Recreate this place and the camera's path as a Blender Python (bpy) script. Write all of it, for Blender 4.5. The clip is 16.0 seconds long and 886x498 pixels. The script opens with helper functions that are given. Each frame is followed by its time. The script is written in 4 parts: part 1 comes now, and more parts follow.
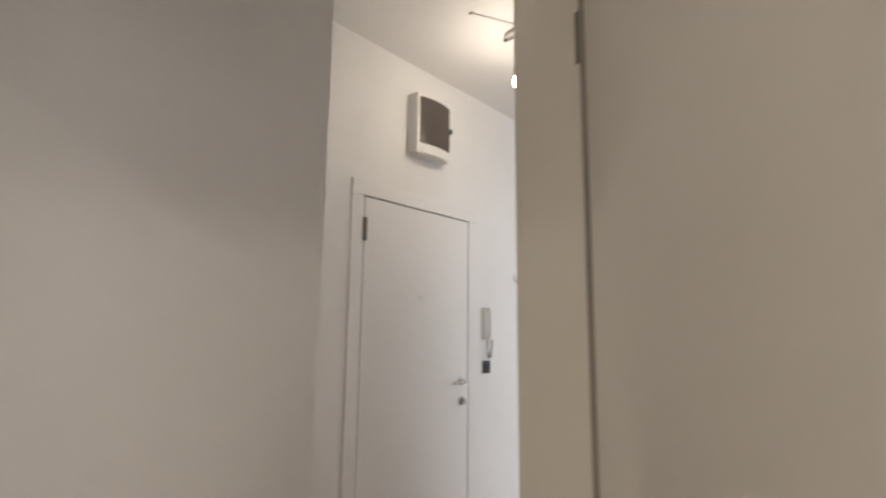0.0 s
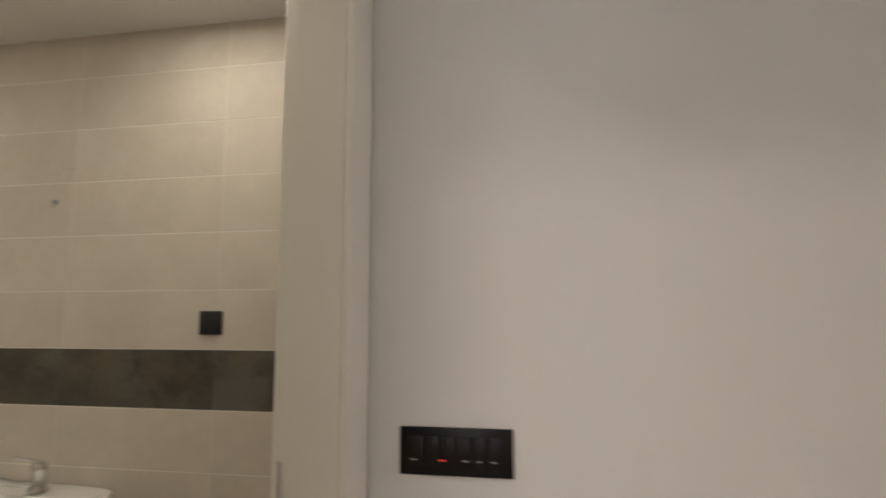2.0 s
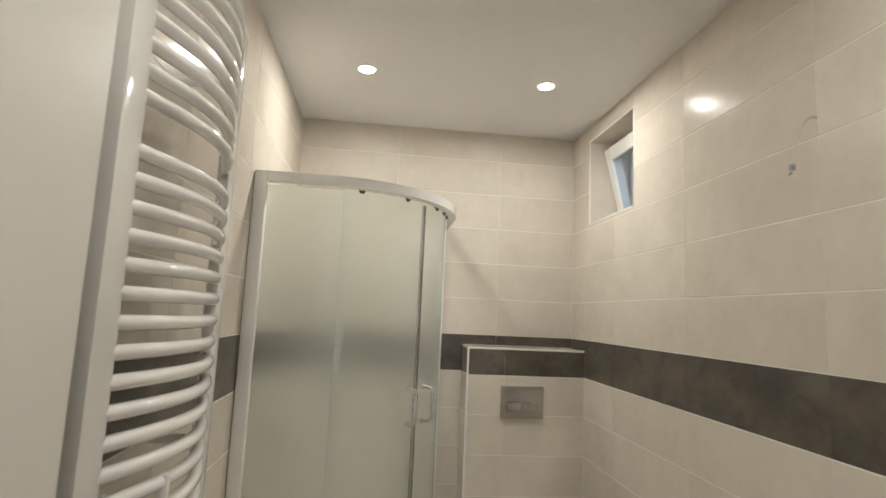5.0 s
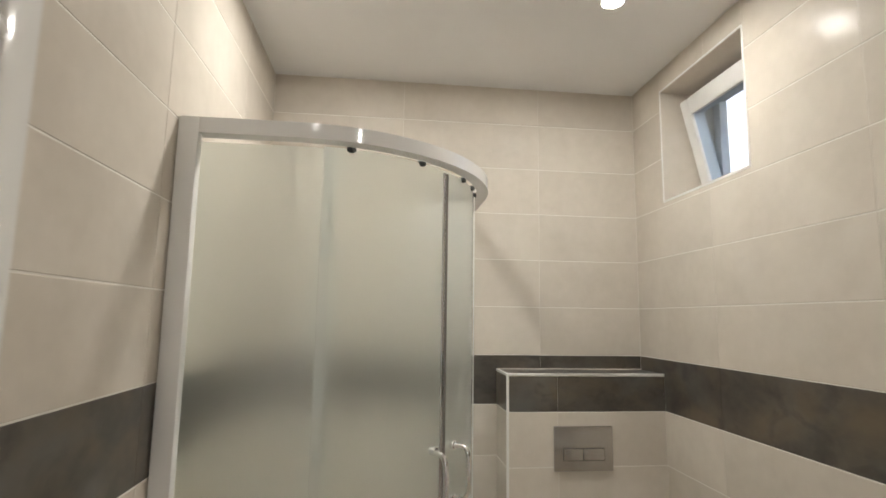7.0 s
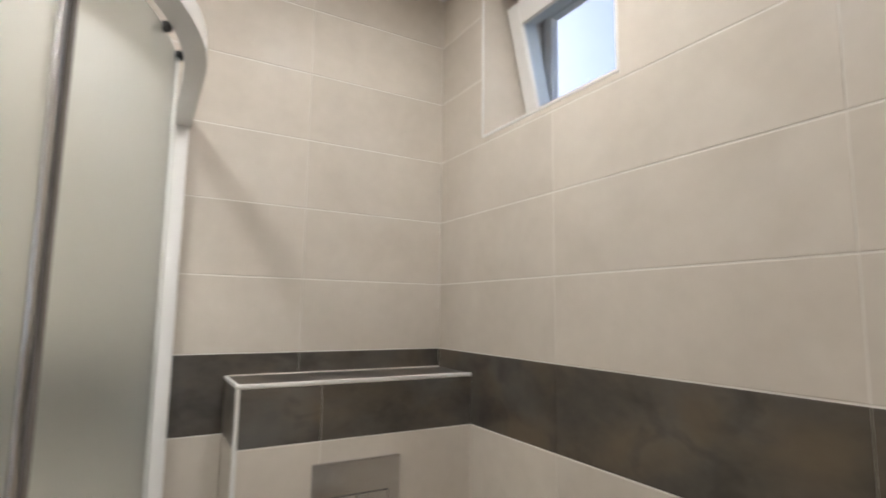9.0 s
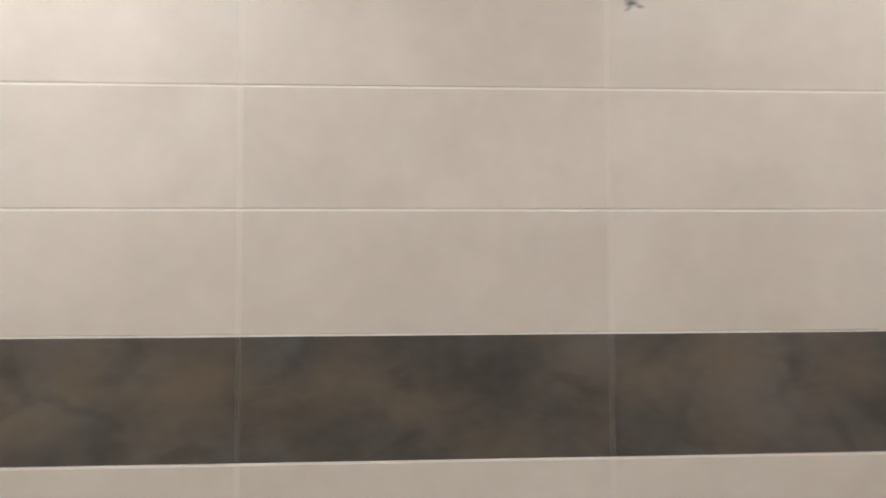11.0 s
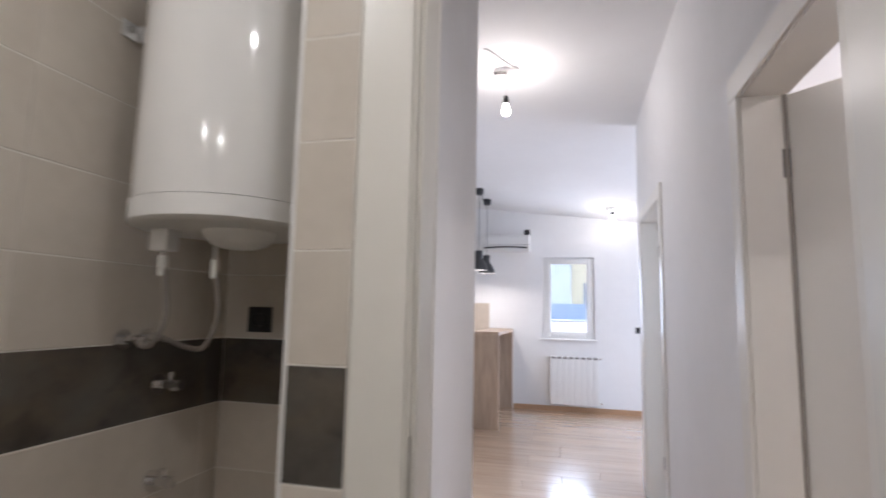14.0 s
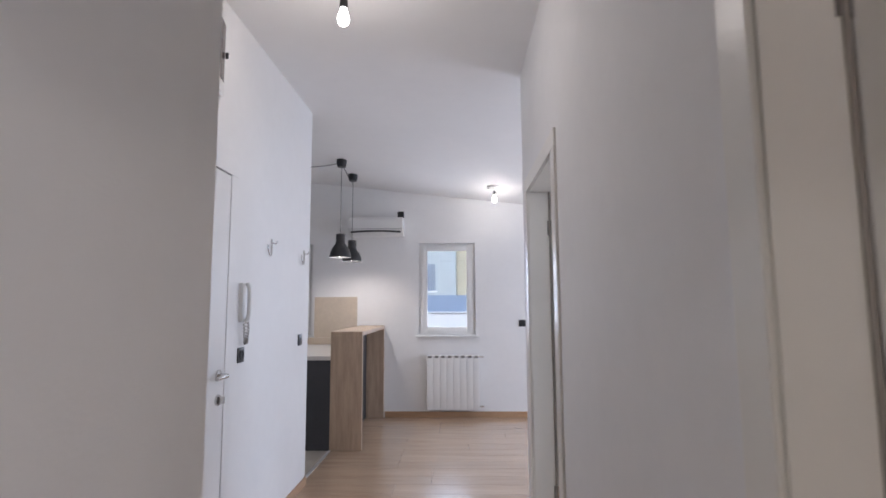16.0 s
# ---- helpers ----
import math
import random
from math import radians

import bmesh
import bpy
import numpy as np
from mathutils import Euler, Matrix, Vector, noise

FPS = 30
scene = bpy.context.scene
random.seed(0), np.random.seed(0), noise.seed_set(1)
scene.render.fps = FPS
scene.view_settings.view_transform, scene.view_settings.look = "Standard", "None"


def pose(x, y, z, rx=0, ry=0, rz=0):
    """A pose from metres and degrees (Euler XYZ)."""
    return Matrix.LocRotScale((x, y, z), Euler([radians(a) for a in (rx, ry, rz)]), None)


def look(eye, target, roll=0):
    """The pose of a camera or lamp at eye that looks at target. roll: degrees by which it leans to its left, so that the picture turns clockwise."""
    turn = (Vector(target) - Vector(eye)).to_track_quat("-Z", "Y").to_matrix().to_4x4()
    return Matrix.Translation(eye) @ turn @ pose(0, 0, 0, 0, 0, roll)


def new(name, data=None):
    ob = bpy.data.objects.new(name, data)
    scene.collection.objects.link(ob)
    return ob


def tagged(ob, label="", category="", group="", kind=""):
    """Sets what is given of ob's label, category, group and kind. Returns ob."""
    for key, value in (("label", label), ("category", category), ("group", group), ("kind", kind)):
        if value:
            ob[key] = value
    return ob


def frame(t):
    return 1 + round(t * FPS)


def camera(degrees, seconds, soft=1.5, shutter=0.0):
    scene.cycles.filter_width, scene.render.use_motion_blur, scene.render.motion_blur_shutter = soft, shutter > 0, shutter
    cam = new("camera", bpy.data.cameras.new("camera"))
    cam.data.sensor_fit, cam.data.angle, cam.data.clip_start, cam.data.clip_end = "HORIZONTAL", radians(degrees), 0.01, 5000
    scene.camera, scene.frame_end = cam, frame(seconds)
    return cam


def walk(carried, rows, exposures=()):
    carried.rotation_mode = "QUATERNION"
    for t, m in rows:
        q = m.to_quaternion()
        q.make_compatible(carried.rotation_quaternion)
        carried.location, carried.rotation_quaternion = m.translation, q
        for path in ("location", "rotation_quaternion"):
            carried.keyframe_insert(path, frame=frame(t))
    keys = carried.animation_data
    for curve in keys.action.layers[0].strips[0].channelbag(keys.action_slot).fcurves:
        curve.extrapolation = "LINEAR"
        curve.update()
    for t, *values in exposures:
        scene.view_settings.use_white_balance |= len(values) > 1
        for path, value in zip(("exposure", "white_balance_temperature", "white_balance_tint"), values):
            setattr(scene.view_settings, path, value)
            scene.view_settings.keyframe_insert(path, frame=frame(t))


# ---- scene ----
cam = camera(80.7, 16.0, soft=1.6, shutter=0.5)
PATH = [
    (0, (2.079, 0.210, 1.316), (0.779, 1.700, 1.617), 0.6),
    (0.5, (1.970, 0.327, 1.330), (0.405, 1.544, 1.594), 1.1),
    (1, (1.912, 0.411, 1.330), (0.079, 1.167, 1.593), 0.9),
    (1.5, (1.820, 0.454, 1.360), (-0.157, 0.663, 1.579), 1.4),
    (2, (1.645, 0.438, 1.341), (-0.314, 0.113, 1.573), -0.2),
    (2.5, (1.465, 0.399, 1.315), (-0.339, -0.429, 1.561), -0.3),
    (3, (1.371, 0.342, 1.311), (-0.202, -0.869, 1.559), -0.4),
    (3.5, (1.273, 0.313, 1.321), (0.055, -1.254, 1.567), 0.2),
    (4, (1.204, 0.26, 1.324), (0.363, -1.539, 1.568), 1.2),
    (4.5, (1.129, 0.126, 1.309), (0.627, -1.792, 1.571), 2.2),
    (5, (1.1, -0.033, 1.313), (0.877, -2.005, 1.562), 2.6),
    (7.5, (1.105, -1.013, 1.361), (0.866, -2.98, 1.635), 0.1),
    (8, (1.019, -1.274, 1.318), (0.5, -3.18, 1.631), 0.6),
    (8.5, (0.84, -1.464, 1.326), (0.114, -3.305, 1.614), 1.1),
    (11, (0.846, -1.53, 1.317), (-1.151, -1.449, 1.39), -0.2),
    (12, (0.925, -1.442, 1.291), (-0.662, -0.232, 1.424), 0.2),
    (12.5, (0.978, -1.389, 1.293), (-0.304, 0.14, 1.44), 0.1),
    (13, (1.018, -1.236, 1.289), (0.019, 0.487, 1.474), 0.6),
    (13.5, (1.065, -1.015, 1.297), (0.308, 0.824, 1.513), 1.6),
    (14, (1.096, -0.824, 1.309), (0.615, 1.102, 1.545), 1.2),
    (14.5, (1.1, -0.578, 1.315), (0.935, 1.402, 1.544), 0.4),
    (15, (1.096, -0.31, 1.333), (1.126, 1.679, 1.539), -0.6),
    (15.5, (1.151, -0.039, 1.309), (1.166, 1.95, 1.516), -0.5),
    (16, (1.19, 0.22, 1.333), (1.129, 2.208, 1.545), -0.3),
]
EXPOSURES = [(0.0, 0.58, 7000, 12), (1.5, 0.60, 7050, 13), (2.0, 0.78, 7050, 12), (3.2, 1.10, 6700, 10), (4.5, 1.28, 6400, 10), (5.0, 1.33, 6400, 10), (8.5, 1.2, 6150, 14), (11.0, 1.73, 5900, 17), (12.0, 1.8, 5850, 15), (13.0, 1.42, 5900, 15), (14.0, 1.05, 5900, 17), (15.0, 0.6, 5950, 19), (16.0, 0.45, 6050, 17)]
walk(cam, [(t, look(e, g, r)) for t, e, g, r in PATH], EXPOSURES)

# ---- world and light ----
world = bpy.data.worlds.new("sky")
scene.world = world
world.use_nodes = True
wn = world.node_tree
sky = wn.nodes.new("ShaderNodeTexSky")
sky.sky_type = "NISHITA"
sky.sun_disc = False
sky.dust_density = 7.0
sky.air_density = 0.8
sky.sun_elevation = radians(27)
sky.sun_rotation = radians(180)
wn.nodes["Background"].inputs[1].default_value = 0.13
wn.links.new(sky.outputs[0], wn.nodes["Background"].inputs[0])


def lamp(name, kind, m, power, color, **kw):
    data = bpy.data.lights.new(name, kind)
    data.energy, data.color = power, color
    for k, v in kw.items():
        if k == "size":
            data.size = v
        if k == "size_y":
            data.shape, data.size_y = "RECTANGLE", v
        if k == "radius":
            data.shadow_soft_size = v
        if k == "angle":
            data.angle = v
        if k == "cone":
            data.spot_size, data.spot_blend = radians(v), 0.8
    ob = new(name, data)
    ob.matrix_world = m
    return ob


lamp("sun", "SUN", look((1.5, -10, 9), (1, 8, 0)), 1.4, (1, 0.95, 0.88), angle=radians(12))
DAY = (0.76, 0.87, 1.0)
BULB = (1.0, 0.90, 0.80)
SPOT = (0.99, 0.96, 0.865)
# daylight in the window openings, and a fill at an added bedroom opening
lamp("daylight", "AREA", look((4.52, 5.1, 1.3), (3, 5.0, 1.1)), 36, DAY, size=1.6, size_y=2.0)
lamp("daylight", "AREA", look((4.21, 2.7, 1.5), (2.0, 2.75, 1.1)), 19, DAY, size=1.0, size_y=1.3)
# added fill from the unseen side of the bedroom, softens the hall wall's shade
lamp("daylight", "AREA", look((4.21, -0.1, 1.45), (2.0, 0.1, 1.4)), 11, (0.93, 0.94, 1.0), size=1.2, size_y=1.3)
lamp("daylight", "AREA", look((1.04, 6.613, 1.525), (1.04, 3.0, 1.2)), 6.5, DAY, size=0.46, size_y=0.90)
# hanging bulbs
lamp("bulb_light", "POINT", pose(0.692, 2.375, 2.585), 2.6, BULB, radius=0.03)
lamp("bulb_light", "POINT", pose(1.60, 6.10, 2.525), 0.25, BULB, radius=0.03)
lamp("bulb_light", "POINT", pose(3.0, 0.05, 2.50), 11.5, BULB, radius=0.14)
# recessed spots of the bathroom
SPOTS = [(1.225, -2.285), (0.396, -2.285), (1.225, -0.60), (0.396, -0.60)]
PENDANTS = [(-0.025, 5.50), (-0.014, 6.03)]
for sx, sy in SPOTS:
    lamp("spot_light", "AREA", look((sx, sy, 2.376), (sx, sy, 0)), 2.5 if sy < -2 else 1.5, SPOT, size=0.07)
# pendant shades over the bar
for px, py in PENDANTS:
    lamp("pendant_light", "POINT", pose(px, py, 1.86), 3.3, BULB, radius=0.03)


# ---- materials ----
def mat(name, color, rough=0.5, metal=0.0, spread=0.06, scale=6.0, bump=0.0, bump_scale=60.0, color2=None, coat=0.0, piece=0.0, detail=4.0, stretch=None, emit=None):
    m = bpy.data.materials.new(name)
    m.use_nodes = True
    n, l = m.node_tree.nodes, m.node_tree.links
    b = n["Principled BSDF"]
    b.inputs["Roughness"].default_value = rough
    b.inputs["Metallic"].default_value = metal
    b.inputs["Coat Weight"].default_value = coat
    tc = n.new("ShaderNodeTexCoord")
    geo = n.new("ShaderNodeNewGeometry")
    mp = n.new("ShaderNodeMapping")
    l.new(geo.outputs["Position"], mp.inputs[0])
    if stretch:
        mp.inputs["Scale"].default_value = stretch
    info = n.new("ShaderNodeObjectInfo")
    if piece:
        shift = n.new("ShaderNodeVectorMath")
        shift.operation = "SCALE"
        comb = n.new("ShaderNodeCombineXYZ")
        for i in range(3):
            l.new(info.outputs["Random"], comb.inputs[i])
        l.new(comb.outputs[0], shift.inputs[0])
        shift.inputs["Scale"].default_value = 37.0
        l.new(shift.outputs[0], mp.inputs["Location"])
    t1 = n.new("ShaderNodeTexNoise")
    t1.inputs["Scale"].default_value, t1.inputs["Detail"].default_value = scale, detail
    t1.inputs["Roughness"].default_value = 0.6
    l.new(mp.outputs[0], t1.inputs["Vector"])
    t2 = n.new("ShaderNodeTexNoise")
    t2.inputs["Scale"].default_value, t2.inputs["Detail"].default_value = scale * 9, 3
    l.new(mp.outputs[0], t2.inputs["Vector"])
    mix = n.new("ShaderNodeMath")
    mix.operation = "MULTIPLY_ADD"
    mix.inputs[1].default_value = 0.3
    l.new(t2.outputs[0], mix.inputs[0])
    l.new(t1.outputs[0], mix.inputs[2])
    ramp = n.new("ShaderNodeValToRGB")
    dark = color2 or tuple(c * (1 - spread) for c in color)
    ramp.color_ramp.elements[0].color = (*dark, 1)
    ramp.color_ramp.elements[1].color = (*color, 1)
    ramp.color_ramp.elements[0].position, ramp.color_ramp.elements[1].position = 0.42, 0.85
    l.new(mix.outputs[0], ramp.inputs[0])
    out = ramp.outputs[0]
    if piece:
        hsv = n.new("ShaderNodeHueSaturation")
        rng = n.new("ShaderNodeMapRange")
        rng.inputs[3].default_value, rng.inputs[4].default_value = 1 - piece, 1 + piece
        l.new(info.outputs["Random"], rng.inputs[0])
        l.new(rng.outputs[0], hsv.inputs["Value"])
        l.new(out, hsv.inputs["Color"])
        out = hsv.outputs[0]
    l.new(out, b.inputs["Base Color"])
    rr = n.new("ShaderNodeMapRange")
    rr.inputs[3].default_value, rr.inputs[4].default_value = max(0.02, rough * 0.85), min(1, rough * 1.15)
    l.new(t1.outputs[0], rr.inputs[0])
    l.new(rr.outputs[0], b.inputs["Roughness"])
    if bump:
        t3 = n.new("ShaderNodeTexNoise")
        t3.inputs["Scale"].default_value, t3.inputs["Detail"].default_value = bump_scale, 4
        l.new(mp.outputs[0], t3.inputs["Vector"])
        bp = n.new("ShaderNodeBump")
        bp.inputs["Strength"].default_value, bp.inputs["Distance"].default_value = bump, 0.002
        l.new(t3.outputs[0], bp.inputs["Height"])
        l.new(bp.outputs[0], b.inputs["Normal"])
    if emit:
        b.inputs["Emission Color"].default_value = (*emit[0], 1)
        b.inputs["Emission Strength"].default_value = emit[1]
    return m


def glass(name, color, rough, weight=1.0, alpha=1.0):
    m = mat(name, color, rough, spread=0.02)
    b = m.node_tree.nodes["Principled BSDF"]
    b.inputs["Transmission Weight"].default_value = weight
    b.inputs["IOR"].default_value = 1.45
    return m


M_PAINT = mat("wall_paint", (0.86, 0.85, 0.84), 0.75, spread=0.05, scale=1.6, bump=0.25, bump_scale=140)
M_CEIL = mat("ceiling_paint", (0.87, 0.86, 0.85), 0.8, spread=0.04, scale=1.2, bump=0.2, bump_scale=120)
M_TILE = mat("beige_tile", (0.68, 0.62, 0.545), 0.22, color2=(0.59, 0.535, 0.465), scale=3.2, bump=0.05, bump_scale=25, piece=0.025)
M_TILE.node_tree.nodes["Principled BSDF"].inputs["Specular IOR Level"].default_value = 0.045
M_DARK = mat("dark_tile", (0.130, 0.112, 0.092), 0.30, color2=(0.050, 0.046, 0.042), scale=4.0, bump=0.12, bump_scale=30, piece=0.14, detail=8, stretch=(0.9, 0.9, 1.25))


def mottle(m, tints):
    """Cloudy patches of other tints over a material's base colour."""
    n, l = m.node_tree.nodes, m.node_tree.links
    bsdf = n["Principled BSDF"]
    src = bsdf.inputs["Base Color"].links[0].from_socket
    vec = [x for x in n if x.bl_idname == "ShaderNodeMapping"][0].outputs[0]
    for k, (tint, scale, lo, hi, most) in enumerate(tints):
        t = n.new("ShaderNodeTexNoise")
        t.inputs["Scale"].default_value, t.inputs["Detail"].default_value, t.inputs["Distortion"].default_value = scale, 5, 0.5
        l.new(vec, t.inputs["Vector"])
        r = n.new("ShaderNodeMapRange")
        r.inputs[1].default_value, r.inputs[2].default_value, r.inputs[4].default_value = lo, hi, most
        l.new(t.outputs[0], r.inputs[0])
        x = n.new("ShaderNodeMix")
        x.data_type = "RGBA"
        l.new(r.outputs[0], x.inputs["Factor"])
        l.new(src, x.inputs[6])
        x.inputs[7].default_value = (*tint, 1)
        src = x.outputs[2]
    l.new(src, bsdf.inputs["Base Color"])


mottle(M_DARK, [((0.175, 0.132, 0.084), 5.0, 0.46, 0.68, 0.6), ((0.140, 0.143, 0.138), 4.0, 0.50, 0.72, 0.65), ((0.030, 0.029, 0.028), 9.0, 0.54, 0.70, 0.6)])
mottle(M_TILE, [((0.55, 0.495, 0.42), 2.2, 0.46, 0.86, 0.34), ((0.74, 0.69, 0.62), 3.0, 0.50, 0.84, 0.45)])
M_GROUT = mat("grout", (0.80, 0.765, 0.70), 0.7, spread=0.08, scale=20)
M_DOOR = mat("door_lacquer", (0.80, 0.78, 0.73), 0.35, spread=0.03, scale=2.0, bump=0.03)
M_WHITEDOOR = mat("white_door_paint", (0.85, 0.84, 0.83), 0.4, spread=0.03, scale=2.0, bump=0.03)
M_CASING = mat("casing_lacquer", (0.83, 0.805, 0.745), 0.32, spread=0.03, scale=3.0)
M_ZINC = mat("zinc_steel", (0.78, 0.78, 0.77), 0.30, metal=0.6, spread=0.1, scale=30)
# dark brown for shade painted into gaps and slots, and for the brown wire
M_GAPSHADE_WIRE = mat("gap_shade_and_wire_brown", (0.13, 0.115, 0.10), 0.7)
M_OAK = mat("oak_laminate", (0.57, 0.405, 0.275), 0.24, color2=(0.45, 0.30, 0.195), scale=4.0, stretch=(0.5, 4, 1), bump=0.03, bump_scale=30, piece=0.08)
for key, val in (("Coat Weight", 1.0), ("Coat Roughness", 0.19)):
    M_OAK.node_tree.nodes["Principled BSDF"].inputs[key].default_value = val
M_SKIRT = mat("oak_skirting", (0.50, 0.31, 0.18), 0.4, color2=(0.38, 0.23, 0.13), scale=5, stretch=(0.6, 7, 7))
M_FLOORTILE = mat("floor_tile", (0.55, 0.48, 0.40), 0.35, spread=0.15, scale=4, piece=0.05)
M_GAP = mat("door_gap_seal", (0.36, 0.33, 0.29), 0.7)
M_MAGNET = mat("magnet_strip", (0.22, 0.20, 0.185), 0.4)
M_STEEL = mat("brushed_steel", (0.62, 0.61, 0.60), 0.24, metal=1.0, spread=0.1, scale=20)
M_CHROME = mat("chrome", (0.80, 0.80, 0.81), 0.08, metal=1.0, spread=0.03)
M_BLACK = mat("black_plastic", (0.022, 0.022, 0.024), 0.35, spread=0.2)
M_PANEL = mat("black_glass_panel", (0.012, 0.011, 0.011), 0.32, spread=0.1)
M_PANEL.node_tree.nodes["Principled BSDF"].inputs["Specular IOR Level"].default_value = 0.2
M_PLASTIC = mat("white_plastic", (0.80, 0.79, 0.77), 0.35, spread=0.02)
M_ENAMEL = mat("white_enamel", (0.82, 0.81, 0.79), 0.10, spread=0.02, coat=0.5)
M_CERAMIC = mat("white_ceramic", (0.82, 0.81, 0.78), 0.07, spread=0.02, coat=0.6)
M_SMOKE = mat("smoked_plastic", (0.085, 0.068, 0.058), 0.22, spread=0.1)
M_FROST = glass("frosted_glass", (0.81, 0.835, 0.79), 0.42)
M_PANE = glass("window_glass", (0.58, 0.69, 0.82), 0.0)
M_STRIP = glass("milky_strip", (0.82, 0.83, 0.80), 0.5, 0.85)
M_GLOW = mat("lamp_glow", (1, 1, 1), 0.5, emit=((1.0, 0.93, 0.80), 30.0))
M_SPOTGLOW = mat("spot_glow", (1, 1, 1), 0.5, emit=((1.0, 0.95, 0.84), 22.0))
M_OAKBAR = mat("oak_board", (0.54, 0.405, 0.295), 0.45, color2=(0.37, 0.27, 0.19), scale=4, stretch=(6, 6, 0.6), bump=0.06)
M_GREY = mat("graphite_laminate", (0.055, 0.055, 0.062), 0.45, spread=0.15)
M_WORKTOP = mat("pale_worktop", (0.72, 0.70, 0.67), 0.35, spread=0.08)
M_SPLASH = mat("beige_backsplash", (0.66, 0.56, 0.45), 0.35, spread=0.15, scale=5)
M_PENDANT = mat("anthracite_metal", (0.035, 0.035, 0.037), 0.4, spread=0.2)
M_RUBBER = mat("black_rubber", (0.03, 0.03, 0.03), 0.7)
M_HOSE = mat("braided_hose", (0.37, 0.34, 0.31), 0.4, metal=0.5, spread=0.2, scale=60)
M_RED = mat("red_led", (0.8, 0.05, 0.04), 0.4, emit=((1.0, 0.06, 0.04), 0.35))
M_GREYMARK = mat("grey_print", (0.30, 0.30, 0.30), 0.5)
M_CABLE = mat("beige_cable", (0.60, 0.54, 0.46), 0.5)
M_BLUE = mat("blue_cap", (0.05, 0.10, 0.45), 0.4)
M_FACADE = mat("far_facade", (0.48, 0.54, 0.57), 0.8, spread=0.08, scale=1)
M_YELLOW = mat("far_yellow_render", (0.80, 0.75, 0.58), 0.8, spread=0.08, scale=1)
M_FACADE2 = mat("far_white_wall", (0.85, 0.87, 0.89), 0.8, spread=0.06, scale=1)
M_ROOF = mat("far_roof", (0.25, 0.33, 0.47), 0.7, spread=0.15, scale=2)
M_FARGLASS = mat("far_glass", (0.20, 0.25, 0.33), 0.35)
M_GROUND = mat("ground", (0.16, 0.16, 0.15), 0.9, spread=0.3, scale=0.5)


# ---- builders ----
def world_of(ob):
    m = ob.matrix_basis
    return world_of(ob.parent) @ ob.matrix_parent_inverse @ m if ob.parent else m


def part(name, bm, material, parent=None, label="", smooth=False):
    bmesh.ops.recalc_face_normals(bm, faces=bm.faces)
    me = bpy.data.meshes.new(name)
    bm.to_mesh(me)
    bm.free()
    me.materials.append(material)
    if smooth:
        me.shade_smooth()
        me.set_sharp_from_angle(angle=radians(40))
    ob = new(name, me)
    if parent:
        ob.parent = parent
        ob.matrix_parent_inverse = world_of(parent).inverted()
    if label:
        ob["label"] = label
    return ob


def thing(name, at, label, category, group="", kind=""):
    ob = new(name)
    ob.empty_display_size = 0.05
    ob.matrix_basis = Matrix.Translation(at)
    return tagged(ob, label, category, group, kind)


def box(x0, x1, y0, y1, z0, z1, bevel=0.0, bm=None, seg=2):
    own = bmesh.new()
    bmesh.ops.create_cube(own, size=1)
    for v in own.verts:
        v.co = Vector(((x0 + x1) / 2 + v.co.x * (x1 - x0), (y0 + y1) / 2 + v.co.y * (y1 - y0), (z0 + z1) / 2 + v.co.z * (z1 - z0)))
    if bevel:
        bmesh.ops.bevel(own, geom=own.edges[:], offset=bevel, segments=seg, affect="EDGES", profile=0.6)
    return join(bm, own)


def join(bm, own):
    if bm is None:
        return own
    me = bpy.data.meshes.new("tmp")
    own.to_mesh(me)
    own.free()
    bm.from_mesh(me)
    bpy.data.meshes.remove(me)
    return bm


def rod(a, b, r, bm=None, seg=16, r2=None):
    own = bmesh.new()
    a, b = Vector(a), Vector(b)
    d = b - a
    m = Matrix.Translation((a + b) / 2) @ d.to_track_quat("Z", "Y").to_matrix().to_4x4()
    bmesh.ops.create_cone(own, cap_ends=True, segments=seg, radius1=r, radius2=r if r2 is None else r2, depth=d.length, matrix=m)
    return join(bm, own)


def lathe(profile, at, bm=None, seg=32):
    own = bmesh.new()
    rings = []
    for r, z in profile:
        rings.append([own.verts.new((at[0] + r * math.cos(2 * math.pi * i / seg), at[1] + r * math.sin(2 * math.pi * i / seg), at[2] + z)) for i in range(seg)])
    for p, q in zip(rings, rings[1:]):
        for i in range(seg):
            own.faces.new((p[i], p[(i + 1) % seg], q[(i + 1) % seg], q[i]))
    own.faces.new(rings[0])
    own.faces.new(rings[-1])
    bmesh.ops.remove_doubles(own, verts=own.verts[:], dist=1e-5)
    return join(bm, own)


